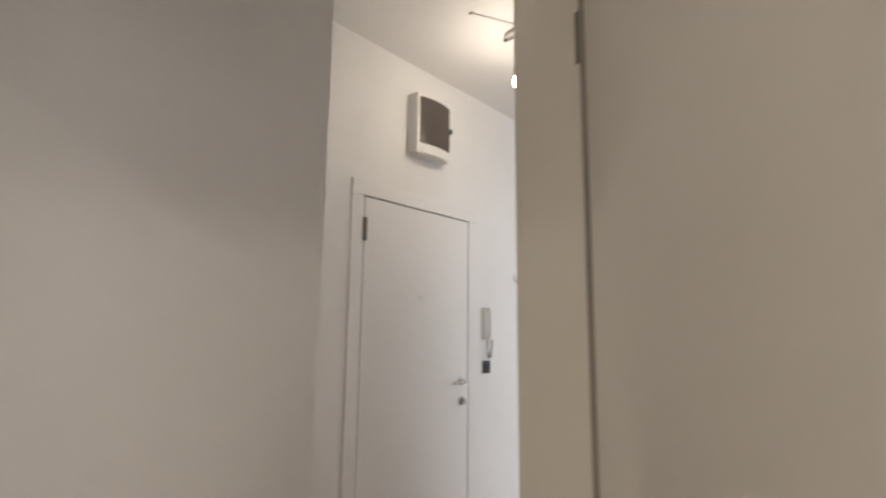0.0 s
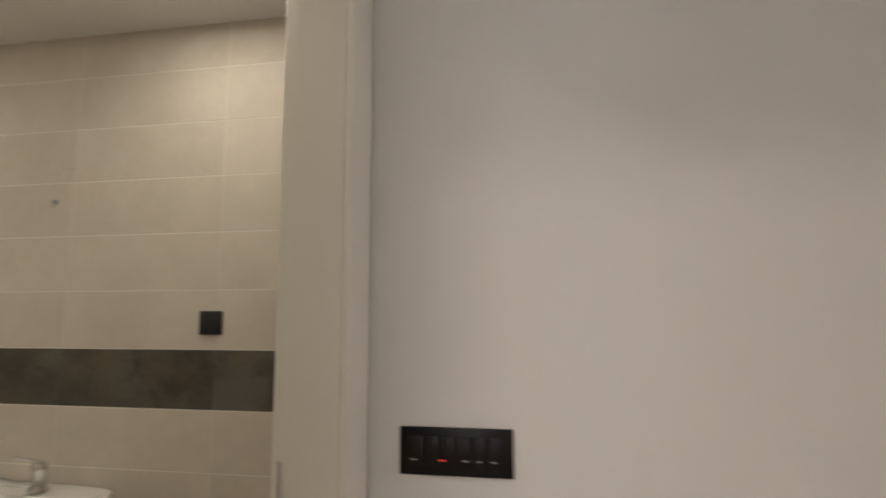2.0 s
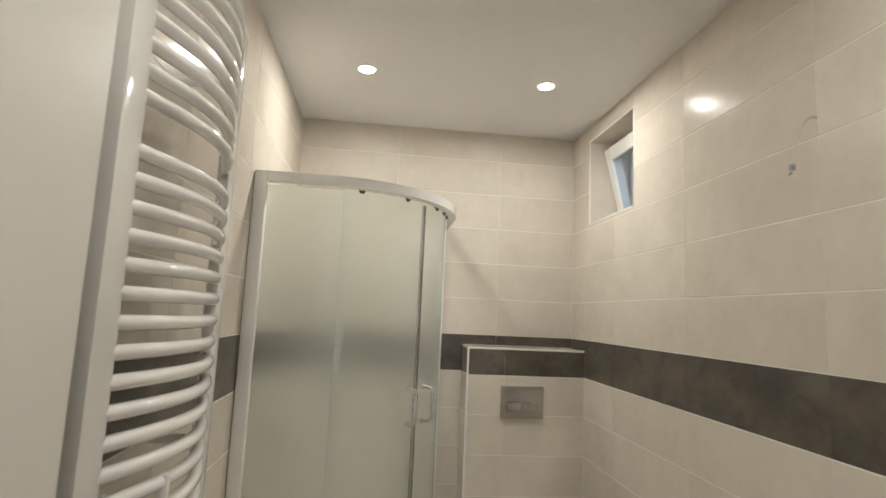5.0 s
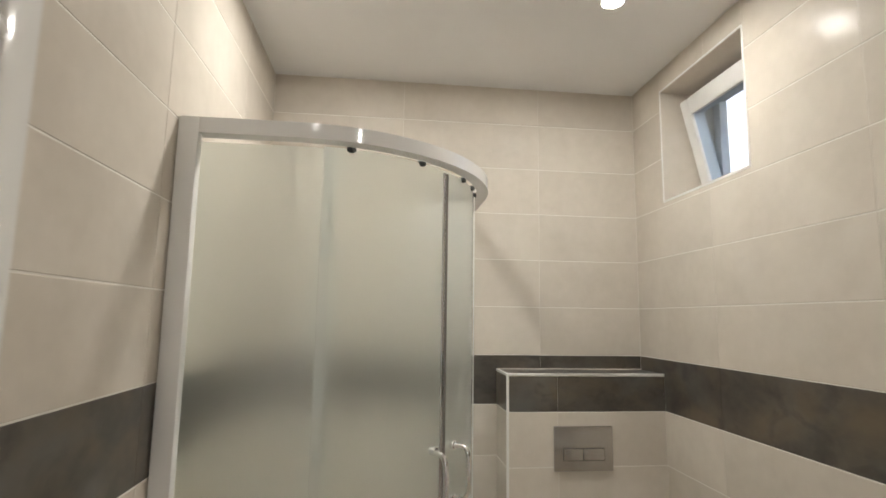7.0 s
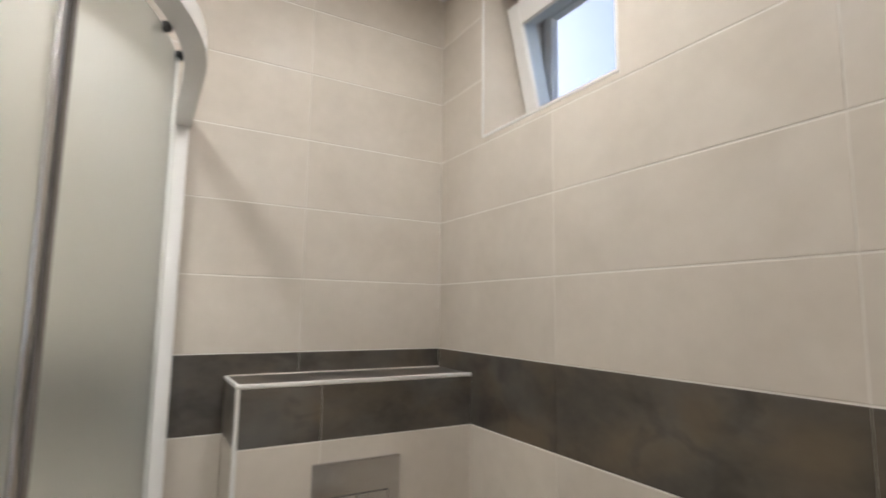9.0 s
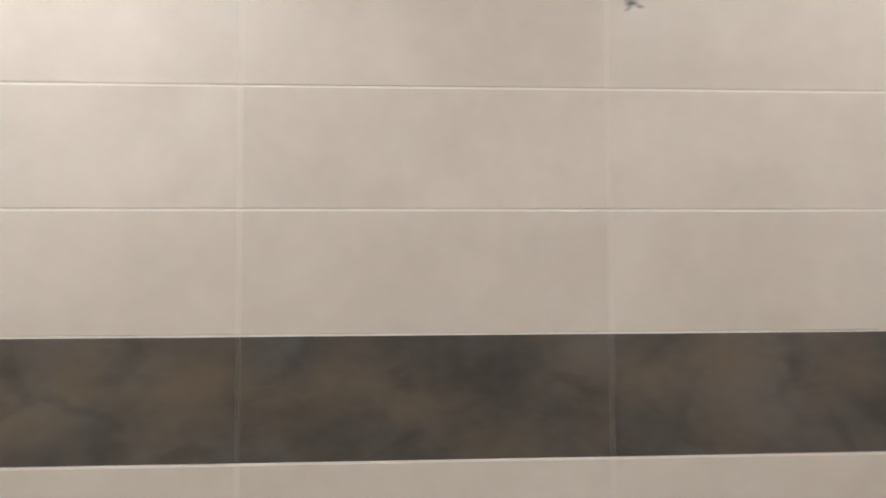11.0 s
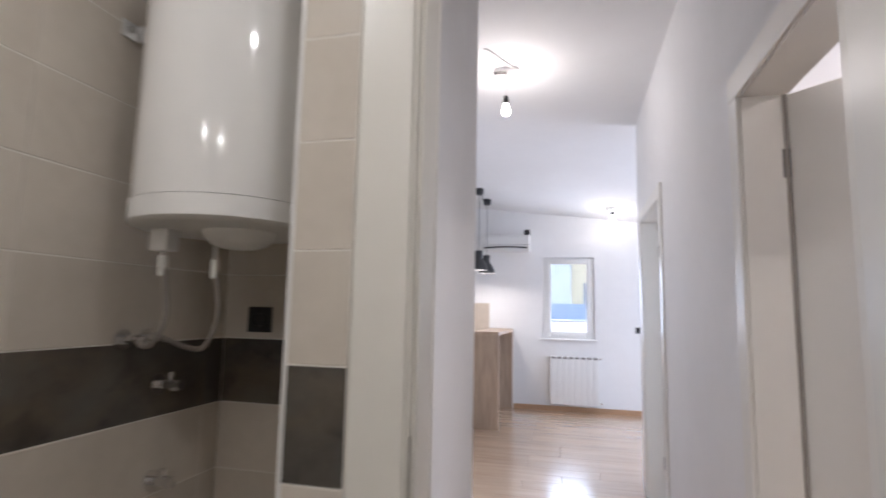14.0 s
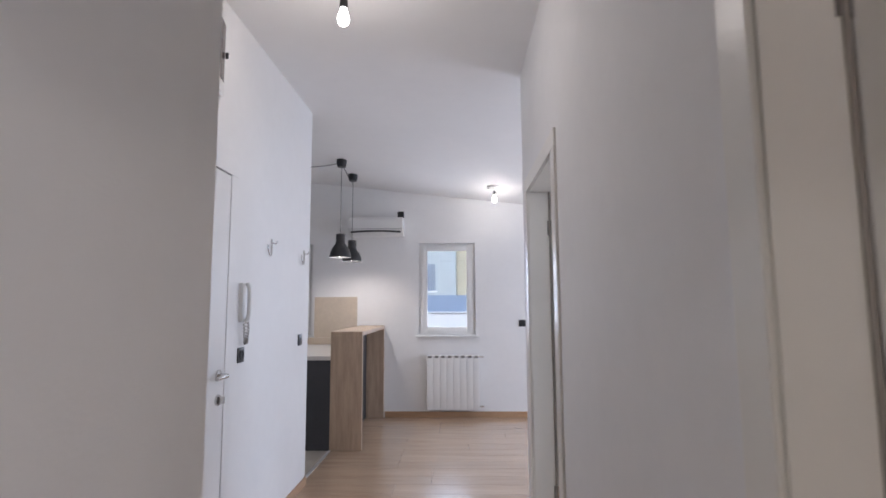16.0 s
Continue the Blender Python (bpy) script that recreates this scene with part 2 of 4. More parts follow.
def tube(points, r, bm=None, seg=10, sharp=False):
    """A pipe along points, smoothed with Catmull-Rom."""
    pts = [Vector(p) for p in points]
    if not sharp and len(pts) > 2:
        fine = []
        ext = [pts[0] * 2 - pts[1]] + pts + [pts[-1] * 2 - pts[-2]]
        for i in range(1, len(ext) - 2):
            p0, p1, p2, p3 = ext[i - 1:i + 3]
            for k in range(8):
                t = k / 8
                fine.append(0.5 * ((2 * p1) + (p2 - p0) * t + (2 * p0 - 5 * p1 + 4 * p2 - p3) * t * t + (3 * p1 - p0 - 3 * p2 + p3) * t ** 3))
        fine.append(pts[-1])
        pts = fine
    own = bmesh.new()
    rings = []
    side = None
    for i, p in enumerate(pts):
        d = (pts[min(i + 1, len(pts) - 1)] - pts[max(i - 1, 0)]).normalized()
        if side is None:
            side = d.orthogonal().normalized()
        side = (side - d * side.dot(d)).normalized()
        up = d.cross(side)
        rings.append([own.verts.new(p + r * (side * math.cos(2 * math.pi * k / seg) + up * math.sin(2 * math.pi * k / seg))) for k in range(seg)])
    for a, b in zip(rings, rings[1:]):
        for k in range(seg):
            own.faces.new((a[k], a[(k + 1) % seg], b[(k + 1) % seg], b[k]))
    own.faces.new(rings[0])
    own.faces.new(rings[-1])
    return join(bm, own)


def mapped(bm, m):
    bmesh.ops.transform(bm, matrix=m, verts=bm.verts[:])
    return bm


def structure(name, bm, material, label, category):
    return tagged(part(name, bm, material), label, category, kind="structure")


# ---- structure ----
HALL_Z, BATH_Z = 2.87, 2.39
XW = 0.725      # hall's left wall
XR = 1.615       # hall's right wall
XE = 0.02        # wall of the entrance door
YC = 1.185       # corner of the left wall
YF = 6.60       # far wall
YS = -2.965      # bathroom's back wall
TOP = 3.0

bm = box(-0.15, 0.612, 0.684, YC, 0, TOP)
box(0.618, XW, 0.034, YC, 0, TOP, bm=bm)
structure("wall_west_hall", bm, M_PAINT, "plain white painted hall wall beside the bathroom door", "wall")
bm = box(-0.15, XE, YC, 1.852, 0, TOP)
box(-0.15, XE, 2.89, 4.25, 0, TOP, bm=bm)
box(-0.15, XE, 1.852, 2.89, 2.08, TOP, bm=bm)
structure("wall_entrance", bm, M_PAINT, "white painted wall with the flat's entrance door", "wall")
for nm, y0, y1, z0, lab in (("wall_east_hall", 0.965, 2.50, 0, "white painted hall wall between two open doorways"), ("wall_east_corner", 3.39, 3.62, 0, "white painted wall end past the second doorway"), ("wall_east_return", 0.036, 0.15, 0, "narrow white wall beside the bathroom door"), ("wall_over_door_1", 0.15, 0.965, 2.04, "white painted wall over a doorway"), ("wall_over_door_2", 2.50, 3.39, 2.04, "white painted wall over a doorway")):
    structure(nm, box(XR, 1.76, y0, y1, z0, TOP), M_PAINT, lab, "wall")
# end wall of the hall, with the bathroom's doorway
bm = box(XW, 0.80, 0.036, 0.14, 0, TOP)
box(1.565, XR, 0.036, 0.14, 0, TOP, bm=bm)
box(0.80, 1.565, 0.036, 0.14, 2.04, TOP, bm=bm)
structure("wall_south_hall", bm, M_PAINT, "white painted end wall round the bathroom door", "wall")


def wall_with_holes(name, axis, at, depth, u0, u1, z0, z1, holes, material, label):
    """axis x: the wall fills at..at+depth in x and runs u0..u1 in y; axis y the other way round."""
    bm = bmesh.new()
    cuts = sorted(holes)
    u = u0
    for h0, h1, b, t in cuts:
        spans = [(u, h0, z0, z1), (h0, h1, z0, b), (h0, h1, t, z1)]
        for a, c, p, q in spans:
            if c - a > 1e-4 and q - p > 1e-4:
                if axis == "x":
                    box(at, at + depth, a, c, p, q, bm=bm)
                else:
                    box(a, c, at, at + depth, p, q, bm=bm)
        u = h1
    if axis == "x":
        box(at, at + depth, u, u1, z0, z1, bm=bm)
    else:
        box(u, u1, at, at + depth, z0, z1, bm=bm)
    return structure(name, bm, material, label, "wall")


WIN1 = (0.695, 1.385, 0.965, 2.085)
WIN2 = (-1.31, -0.62, 0.965, 2.085)
wall_with_holes("wall_north", "y", YF, 0.25, -2.6, 4.7, 0, TOP, [WIN1, WIN2], M_PAINT, "white painted far wall with two windows")
wall_with_holes("wall_east_living", "x", 4.5, 0.2, 3.62, YF, 0, TOP, [(4.2, 6.0, 0.3, 2.3)], M_PAINT, "white painted living room wall with a wide window")
structure("wall_west_kitchen", box(-2.6, -2.45, 4.25, YF, 0, TOP), M_PAINT, "plain white kitchen wall", "wall")
structure("wall_south_kitchen", box(-2.6, -0.15, 4.10, 4.25, 0, TOP), M_PAINT, "plain white kitchen side wall", "wall")
structure("wall_south_living", box(1.76, 4.7, 3.47, 3.62, 0, TOP), M_PAINT, "plain white living room wall", "wall")
# rooms behind the open doors
# out of view; the first opening is added only for the bedroom fill lamp
wall_with_holes("wall_room_east", "x", 4.2, 0.15, -1.6, 3.47, 0, TOP, [(-0.75, 0.55, 0.8, 2.1), (2.2, 3.2, 0.8, 2.15)], M_PAINT, "white wall out of view with a window opening and one opening added for fill light")
structure("wall_room_south", box(1.76, 4.2, -1.75, -1.6, 0, TOP), M_PAINT, "plain white bedroom wall", "wall")
structure("wall_room_divider", box(1.76, 4.2, 1.75, 1.85, 0, TOP), M_PAINT, "plain white wall between the rooms", "wall")

# ceilings
structure("ceiling_hall", box(-0.15, 4.35, -1.75, 4.25, HALL_Z, HALL_Z + 0.1), M_CEIL, "matt white hall ceiling", "ceiling")
bm = bmesh.new()
nx, ny = 14, 12
grid = []
for j in range(ny + 1):
    row = []
    for i in range(nx + 1):
        x, y = -2.6 + 7.3 * i / nx, 4.25 + (YF - 4.25) * j / ny
        f = (y - 4.25) / (YF - 4.25)
        row.append(bm.verts.new((x, y, HALL_Z - f ** 1.5 * (0.075 + 0.115 * (x + 0.07)))))
    grid.append(row)
for j in range(ny):
    for i in range(nx):
        bm.faces.new((grid[j][i], grid[j][i + 1], grid[j + 1][i + 1], grid[j + 1][i]))
upper = {}
for row in grid:
    for v in row:
        upper[v] = bm.verts.new(v.co + Vector((0, 0, 0.1)))
for j in range(ny):
    for i in range(nx):
        q = (grid[j][i], grid[j][i + 1], grid[j + 1][i + 1], grid[j + 1][i])
        bm.faces.new([upper[v] for v in q])
rim = grid[0] + [r[-1] for r in grid[1:]] + grid[-1][-2::-1] + [r[0] for r in grid[-2:0:-1]]
for a, c in zip(rim, rim[1:] + rim[:1]):
    bm.faces.new((a, c, upper[c], upper[a]))
living_ceiling = structure("ceiling_living", bm, M_CEIL, "white ceiling sloping down across the living room", "ceiling")
living_ceiling.data.shade_smooth()
living_ceiling.data.set_sharp_from_angle(angle=radians(40))
structure("ceiling_bathroom", box(-0.29, 1.75, -3.09, 0.684, BATH_Z, BATH_Z + 0.1), M_CEIL, "lowered white bathroom ceiling", "ceiling")

# floors
structure("floor", box(-2.6, 4.7, 0.034, YF + 0.25, -0.12, -0.012), M_GROUT, "sub-floor under the oak laminate planks", "floor")
structure("floor_room", box(1.76, 4.35, -1.75, 0.034, -0.12, -0.002), M_OAK, "oak laminate bedroom floor", "floor")
structure("floor_bathroom", box(-0.15, 1.75, -3.05, 0.034, -0.12, -0.004), M_FLOORTILE, "beige tiled bathroom floor", "floor")

# bathroom shell, behind the tiles
T, G = 0.010, 0.0009   # tile thickness, depth of the joints
BW = (-2.725, -2.218, 1.834, 2.302)
bath_west = wall_with_holes("wall_west_bathroom", "x", -0.30, 0.30 - G, -3.10, 0.684, 0, BATH_Z, [BW], M_GROUT, "bathroom wall of beige tiles with one dark band")
bath_south = structure("wall_south_bathroom", box(-0.30, 1.75, -3.10, YS - G, 0, BATH_Z), M_GROUT, "tiled bathroom back wall with a dark band", "wall")
bath_east = structure("wall_east_bathroom", box(1.60 + G, 1.75, YS - G, 0.03, 0, BATH_Z), M_GROUT, "tiled bathroom wall behind the towel radiator", "wall")
bath_niche = structure("wall_niche", box(-0.01, 0.618, 0.668 + G, 0.6835, 0, BATH_Z), M_GROUT, "tiled back of the boiler niche", "wall")
bm = box(0.6045, 0.722, 0.020 + G, 0.034, 0, BATH_Z)
box(0.6045, 0.6175, 0.034, 0.678, 0, BATH_Z, bm=bm)
bath_nib = structure("wall_nib", bm, M_GROUT, "narrow tiled return beside the bathroom door", "wall")
bath_over = structure("wall_over_bath_door", box(0.722, 1.60, 0.020 + G, 0.0355, 2.115, BATH_Z), M_GROUT, "tiles over the bathroom door", "wall")

# ---- doors ----
def door(name, place, width, height, depth, angle, hinge_far, label, group="", leaf_label="", casing=0.085, closed=False, near_trim=True, far_trim=True, trims=(1, 1), inset=0.0, wide=0.0, outset=0.0):
    """A door in a wall: place takes (along, into, up) to the world; the opening runs 0..width along and 0..depth into the wall."""
    root = thing(name, place @ Vector((width / 2, depth / 2, 0)), label, "door", group, "structure")
    lining = 0.03

    def put(nm, bm, material, parent, lab="", smooth=False):
        return part(nm, mapped(bm, place), material, parent, lab, smooth)

    put("jamb", box(-lining, 0, 0, depth, 0, height, 0.002), M_CASING, root)
    put("jamb", box(width, width + lining, 0, depth, 0, height, 0.002), M_CASING, root)
    put("head_jamb", box(-lining, width + lining, 0, depth, height, height + lining, 0.002), M_CASING, root)
    for on, y0, y1 in ((trims[0], -0.012, 0.001), (trims[1], depth - 0.001, depth + 0.012)):
        if not on:
            continue
        ins = inset if y0 < 0 else 0.0
        lc = near_trim if near_trim is not True else casing
        fc = far_trim if far_trim is not True else casing
        if lc:
            lc = lc + (wide if y0 < 0 else 0.0)
            put("casing", box(-0.006 - lc + ins, -0.006 + ins, y0, y1, 0, height + 0.006, 0.004), M_CASING, root)
        if fc:
            put("casing", box(width + 0.006, width + 0.006 + fc, y0, y1, 0, height + 0.006, 0.004), M_CASING, root)
        put("casing", box(-0.006 - (lc or 0), width + 0.006 + (fc or 0), y0, y1, height + 0.0065, height + 0.006 + casing, 0.004), M_CASING, root)
    # door stop, proud of the lining
    if inset:
        put("door_stop", box(0.0005, inset - 0.0075, 0.0015, depth - 0.014, 0, height - 0.001, 0.002), M_CASING, root)
        put("strike_plate", box(-0.001, 0.0015, depth - 0.012, depth - 0.002, 0.93, 1.10), M_STEEL, root, "steel strike plate")
    # seal strips in the rebate
    put("seal", box(width - 0.004, width + 0.001, depth - 0.012, depth - 0.002, 0, height), M_GAP, root, "grey-brown door seal")
    # leaf, hinged on the far face of the wall
    hx = width if hinge_far else 0.0
    sgn = -1 if hinge_far else 1
    swing = Matrix.Translation((hx, depth + 0.002, 0)) @ Matrix.Rotation(radians(angle) * (1 if not hinge_far else -1), 4, "Z") @ Matrix.Translation((0, outset, 0))

    def leaf_put(nm, bm, material, parent, lab="", smooth=False):
        return part(nm, mapped(mapped(bm, swing), place), material, parent, lab, smooth)

    a, b = sorted((sgn * 0.004, sgn * (width - 0.004)))
    leaf = leaf_put("leaf", box(a, b, -0.042, -0.002, 0.008, height - 0.004, 0.0025), M_DOOR, root, leaf_label)
    ex = sgn * (width - 0.065)
    for s, y in ((-1, -0.042), (1, -0.002)):
        bm = rod((ex, y, 1.03), (ex, y + s * 0.008, 1.03), 0.026, seg=24)
        leaf_put("rosette", bm, M_STEEL, leaf, "round steel rosette", True)
        bm = tube([(ex, y, 1.03), (ex, y + s * 0.045, 1.03), (ex - sgn * 0.02, y + s * 0.052, 1.03), (ex - sgn * 0.125, y + s * 0.052, 1.03)], 0.0095, sharp=True)
        leaf_put("handle", bm, M_STEEL, leaf, "straight brushed-steel lever handle", True)
        bm = rod((ex, y, 0.945), (ex, y + s * 0.008, 0.945), 0.024, seg=24)
        leaf_put("lock_rosette", bm, M_STEEL, leaf, "round steel keyhole plate", True)
    for hz in (0.25, height - 0.22):
        put("hinge", mapped(rod((0, 0, hz - 0.045), (0, 0, hz + 0.045), 0.008, seg=12), Matrix.Translation((hx - sgn * 0.001, depth + 0.006, 0))), M_STEEL, root, "steel barrel hinge", True)
        put("hinge_plate", box(width - 0.0015, width + 0.001, depth - 0.020, depth - 0.001, hz - 0.045, hz + 0.045), M_MAGNET, root, "dark steel hinge plate")
    return root


def plan(ox, oy, along, into):
    a, i = Vector((*along, 0)), Vector((*into, 0))
    return Matrix(((a.x, i.x, 0, ox), (a.y, i.y, 0, oy), (0, 0, 1, 0), (0, 0, 0, 1)))


right_wall = lambda y: plan(XR, y, (0, 1), (1, 0))
door("door_1", right_wall(0.175), 0.76, 2.0, 0.13, 45, True, "white flush interior door standing half open into a room", "interior doors", near_trim=0.028, outset=0.034)
door("door_2", right_wall(2.53), 0.83, 2.01, 0.13, 95, True, "white flush interior door standing open further down the hall", "interior doors")
door("door_3", plan(0.83, 0.14, (1, 0), (0, -1)), 0.705, 2.01, 0.11, 85.2, True, "cream-white bathroom door folded back against the tiles", "interior doors", near_trim=0.100, far_trim=0.045, inset=0.016, wide=0.009)

# entrance door, shut, in its frame
ed = thing("door_4", (XE, 2.37, 0), "white flush entrance door, shut, in a white frame", "door", kind="structure")
part("frame_jamb", box(-0.12, XE + 0.012, 1.852, 1.932, 0, 2.0, 0.003), M_WHITEDOOR, ed)
part("frame_jamb", box(-0.12, XE + 0.012, 2.806, 2.89, 0, 2.0, 0.003), M_WHITEDOOR, ed)
part("frame_head", box(-0.12, XE + 0.012, 1.852, 2.89, 2.0005, 2.08, 0.003), M_WHITEDOOR, ed)
# dark sheet behind the leaf: the gap's shade is put into its colour
part("shadow_gap", box(-0.10, XE - 0.004, 1.9325, 2.8055, 0, 1.9995), M_GAPSHADE_WIRE, ed, "dark sheet standing in for the shade in the gap round the leaf")
leaf = part("leaf", box(-0.03, XE + 0.010, 1.9385, 2.7995, 0.008, 1.9925, 0.003), M_WHITEDOOR, ed)
part("hinge", rod((0.036, 1.938, 1.76), (0.036, 1.938, 1.88), 0.012), M_MAGNET, ed, "dark steel hinge", True)
part("hinge", rod((0.036, 1.938, 0.25), (0.036, 1.938, 0.36), 0.009), M_STEEL, ed, "dark steel hinge", True)
part("rosette", rod((0.030, 2.735, 1.0), (0.039, 2.735, 1.0), 0.027, seg=24), M_STEEL, leaf, "round steel rosette", True)
part("handle", tube([(0.032, 2.735, 1.0), (0.078, 2.735, 1.0), (0.084, 2.715, 1.0), (0.084, 2.61, 1.0)], 0.0095, sharp=True), M_STEEL, leaf, "straight brushed-steel lever handle", True)
part("lock_rosette", rod((0.030, 2.735, 0.885), (0.040, 2.735, 0.885), 0.026, seg=24), M_STEEL, leaf, "round steel lock plate", True)
part("thumb_turn", box(0.04, 0.065, 2.728, 2.742, 0.868, 0.902, 0.003), M_STEEL, leaf, "steel thumb turn")
part("peephole", rod((0.030, 2.37, 1.49), (0.034, 2.37, 1.49), 0.011), M_STEEL, leaf, "small steel peephole", True)

# ---- bathroom: shower ----
def arc_path(inset):
    """The shower's footprint line: wall, straight, quarter arc, straight, wall."""
    r = 0.56 - inset
    cx, cy = 1.337, -2.590
    pts = [(1.592, cy + r), (1.365, cy + r)]
    for k in range(0, 25):
        a = radians(90 + 90 * k / 24)
        pts.append((cx + r * math.cos(a), cy + r * math.sin(a)))
    pts.append((cx - r, YS + 0.008))
    return pts


def sheet(pts, z0, z1, thick, bm=None):
    """An upright sheet of a given thickness along a plan line."""
    own = bmesh.new()
    n = len(pts)
    sides = []
    for i, p in enumerate(pts):
        a, b = Vector(pts[max(i - 1, 0)]), Vector(pts[min(i + 1, n - 1)])
        d = (b - a).normalized()
        nrm = Vector((-d.y, d.x)) * thick / 2
        q = Vector(p)
        sides.append([own.verts.new((*(q + nrm), z0)), own.verts.new((*(q + nrm), z1)), own.verts.new((*(q - nrm), z1)), own.verts.new((*(q - nrm), z0))])
    for a, b in zip(sides, sides[1:]):
        for k in range(4):
            own.faces.new((a[k], a[(k + 1) % 4], b[(k + 1) % 4], b[k]))
    own.faces.new(sides[0])
    own.faces.new(sides[-1])
    return join(bm, own)


def cut(pts, i, j):
    return pts[i:j + 1]


shower = thing("shower_enclosure", (1.2, -2.55, 0), "quadrant shower cabin with frosted glass and white rails", "shower")
line = arc_path(0.0)
outer = arc_path(0.034)
inner = arc_path(0.048)
tray = bmesh.new()
ring = [tray.verts.new((x, y, 0.0)) for x, y in arc_path(-0.015)] + [tray.verts.new((1.598, YS + 0.002, 0.0))]
face = tray.faces.new(ring)
up = bmesh.ops.extrude_face_region(tray, geom=[face])
for v in up["geom"]:
    if isinstance(v, bmesh.types.BMVert):
        v.co.z = 0.09
part("tray", tray, M_CERAMIC, shower, "low white shower tray")


def rail(z, h, w, name, lab):
    bm = sheet(line, z, z + h, w)
    bmesh.ops.bevel(bm, geom=[e for e in bm.edges if e.calc_face_angle(0) > 1.0], offset=min(h, w) * 0.42, segments=5, affect="EDGES")
    return part(name, bm, M_ENAMEL, shower, lab, True)


rail(1.783, 0.038, 0.040, "top_rail", "curved white top rail")
rail(0.09, 0.035, 0.036, "bottom_rail", "curved white bottom rail")
part("wall_post", box(1.550, 1.599, -2.040, -2.006, 0.09, 1.822, 0.010), M_PLASTIC, shower, "white wall profile", True)
part("wall_post", box(0.760, 0.796, YS + 0.001, YS + 0.040, 0.09, 1.819, 0.008), M_PLASTIC, shower, "white wall profile", True)
SEAM, EDGE = 15, 4
panes = [(cut(inner, 0, EDGE + 1), "fixed_pane"), (cut(outer, EDGE, SEAM), "sliding_pane"), (cut(outer, SEAM, 25), "sliding_pane"), (cut(inner, 24, len(inner) - 1), "fixed_pane")]
for pts, nm in panes:
    ob = part(nm, sheet(pts, 0.125, 1.782, 0.005), M_FROST, shower, "frosted safety glass", True)
    ob.visible_shadow = False
for k, off in ((SEAM, 0.007), (SEAM, -0.007)):
    a, b = Vector(outer[SEAM]), Vector(outer[SEAM + 1])
    d = (b - a).normalized() * (1 if off > 0 else -1)
    p = a + d * 0.007
    part("magnet_seal", rod((p.x, p.y, 0.13), (p.x, p.y, 1.774), 0.0065, seg=10), M_MAGNET if off > 0 else M_STEEL, shower, "grey magnetic door seal", True)
for k in (EDGE, 24):
    a, b = Vector(arc_path(0.027)[k]), Vector(arc_path(0.027)[k + (1 if k == EDGE else -1)])
    strip = part("edge_strip", sheet([a, a.lerp(b, 0.7 if k == EDGE else 0.3)], 0.13, 1.774, 0.004), M_STRIP, shower, "milky plastic edge strip", True)
    strip.visible_shadow = False
for side in (-1, 1):
    a = Vector(outer[SEAM])
    b = Vector(outer[SEAM + 1])
    t = (b - a).normalized()
    nrm = Vector((t.y, -t.x))
    if nrm.dot(Vector((-1, 1))) < 0:
        nrm = -nrm
    p = a + t * side * 0.045
    q = p + nrm * 0.045 + t * side * 0.012
    pts = [(p.x, p.y, 1.01), (q.x, q.y, 1.0), (q.x + nrm.x * 0.008, q.y + nrm.y * 0.008, 0.94), (q.x, q.y, 0.88), (p.x, p.y, 0.87)]
    part("handle", tube(pts, 0.0075), M_CHROME, shower, "curved chrome pull handle", True)
    for hz in (0.87, 1.01):
        part("handle_foot", rod((p.x - nrm.x * 0.008, p.y - nrm.y * 0.008, hz), (p.x + nrm.x * 0.014, p.y + nrm.y * 0.014, hz), 0.011), M_CHROME, shower, "chrome screw foot", True)
for k in (6, 12, 18, 21, 24):
    p = Vector(arc_path(0.030)[k])
    part("roller", rod((p.x - 0.006, p.y + 0.004, 1.781), (p.x + 0.008, p.y - 0.006, 1.781), 0.009), M_RUBBER, shower, "small dark roller", True)

# ---- bathroom: towel radiator ----
tr = thing("towel_radiator", (1.52, -1.08, 0.86), "white enamelled ladder towel radiator with bowed bars", "radiator")
Y0, Y1 = -0.814, -1.312
for yy in (Y0, Y1):
    part("collector", box(1.474, 1.502, yy - (0.034 if yy == Y0 else 0.026), yy + (0.034 if yy == Y0 else 0.026), 0.86, 1.985, 0.006), M_ENAMEL, tr, "upright white collector tube", True)
zs = [0.891 + 0.0432 * k for k in range(16)] + [1.627 + 0.0432 * k for k in range(8)]
for z in zs:
    pts = []
    for k in range(9):
        f = k / 8
        pts.append((1.488 - 0.055 * math.sin(math.pi * f), Y0 - 0.020 + (Y1 - Y0 + 0.036) * f, z))
    part("bar", tube(pts, 0.0125, seg=10), M_ENAMEL, tr, "", True)
for yy in (Y0 - 0.06, Y1 + 0.06):
    for z in (1.0, 1.80):
        part("wall_bracket", rod((1.48, yy, z + 0.023), (1.60, yy, z + 0.023), 0.011), M_PLASTIC, tr, "white plastic wall bracket", True)
part("bracket_cap", box(1.428, 1.446, -0.985, -0.969, 0.985, 1.034, 0.007), M_PLASTIC, tr, "white bracket cap", True)
for yy in (Y0, Y1):
    part("valve", lathe([(0.008, 0.0), (0.013, 0.0), (0.013, -0.03), (0.02, -0.035), (0.02, -0.075), (0.008, -0.08)], (1.488, yy, 0.86)), M_CHROME, tr, "chrome radiator valve", True)
    part("valve_pipe", rod((1.488, yy, 0.80), (1.602, yy, 0.80), 0.009), M_CHROME, tr, "chrome connecting pipe", True)
part("valve_knob", rod((1.47, Y1, 0.80), (1.41, Y1, 0.80), 0.022, r2=0.018), M_PLASTIC, tr, "white valve knob", True)

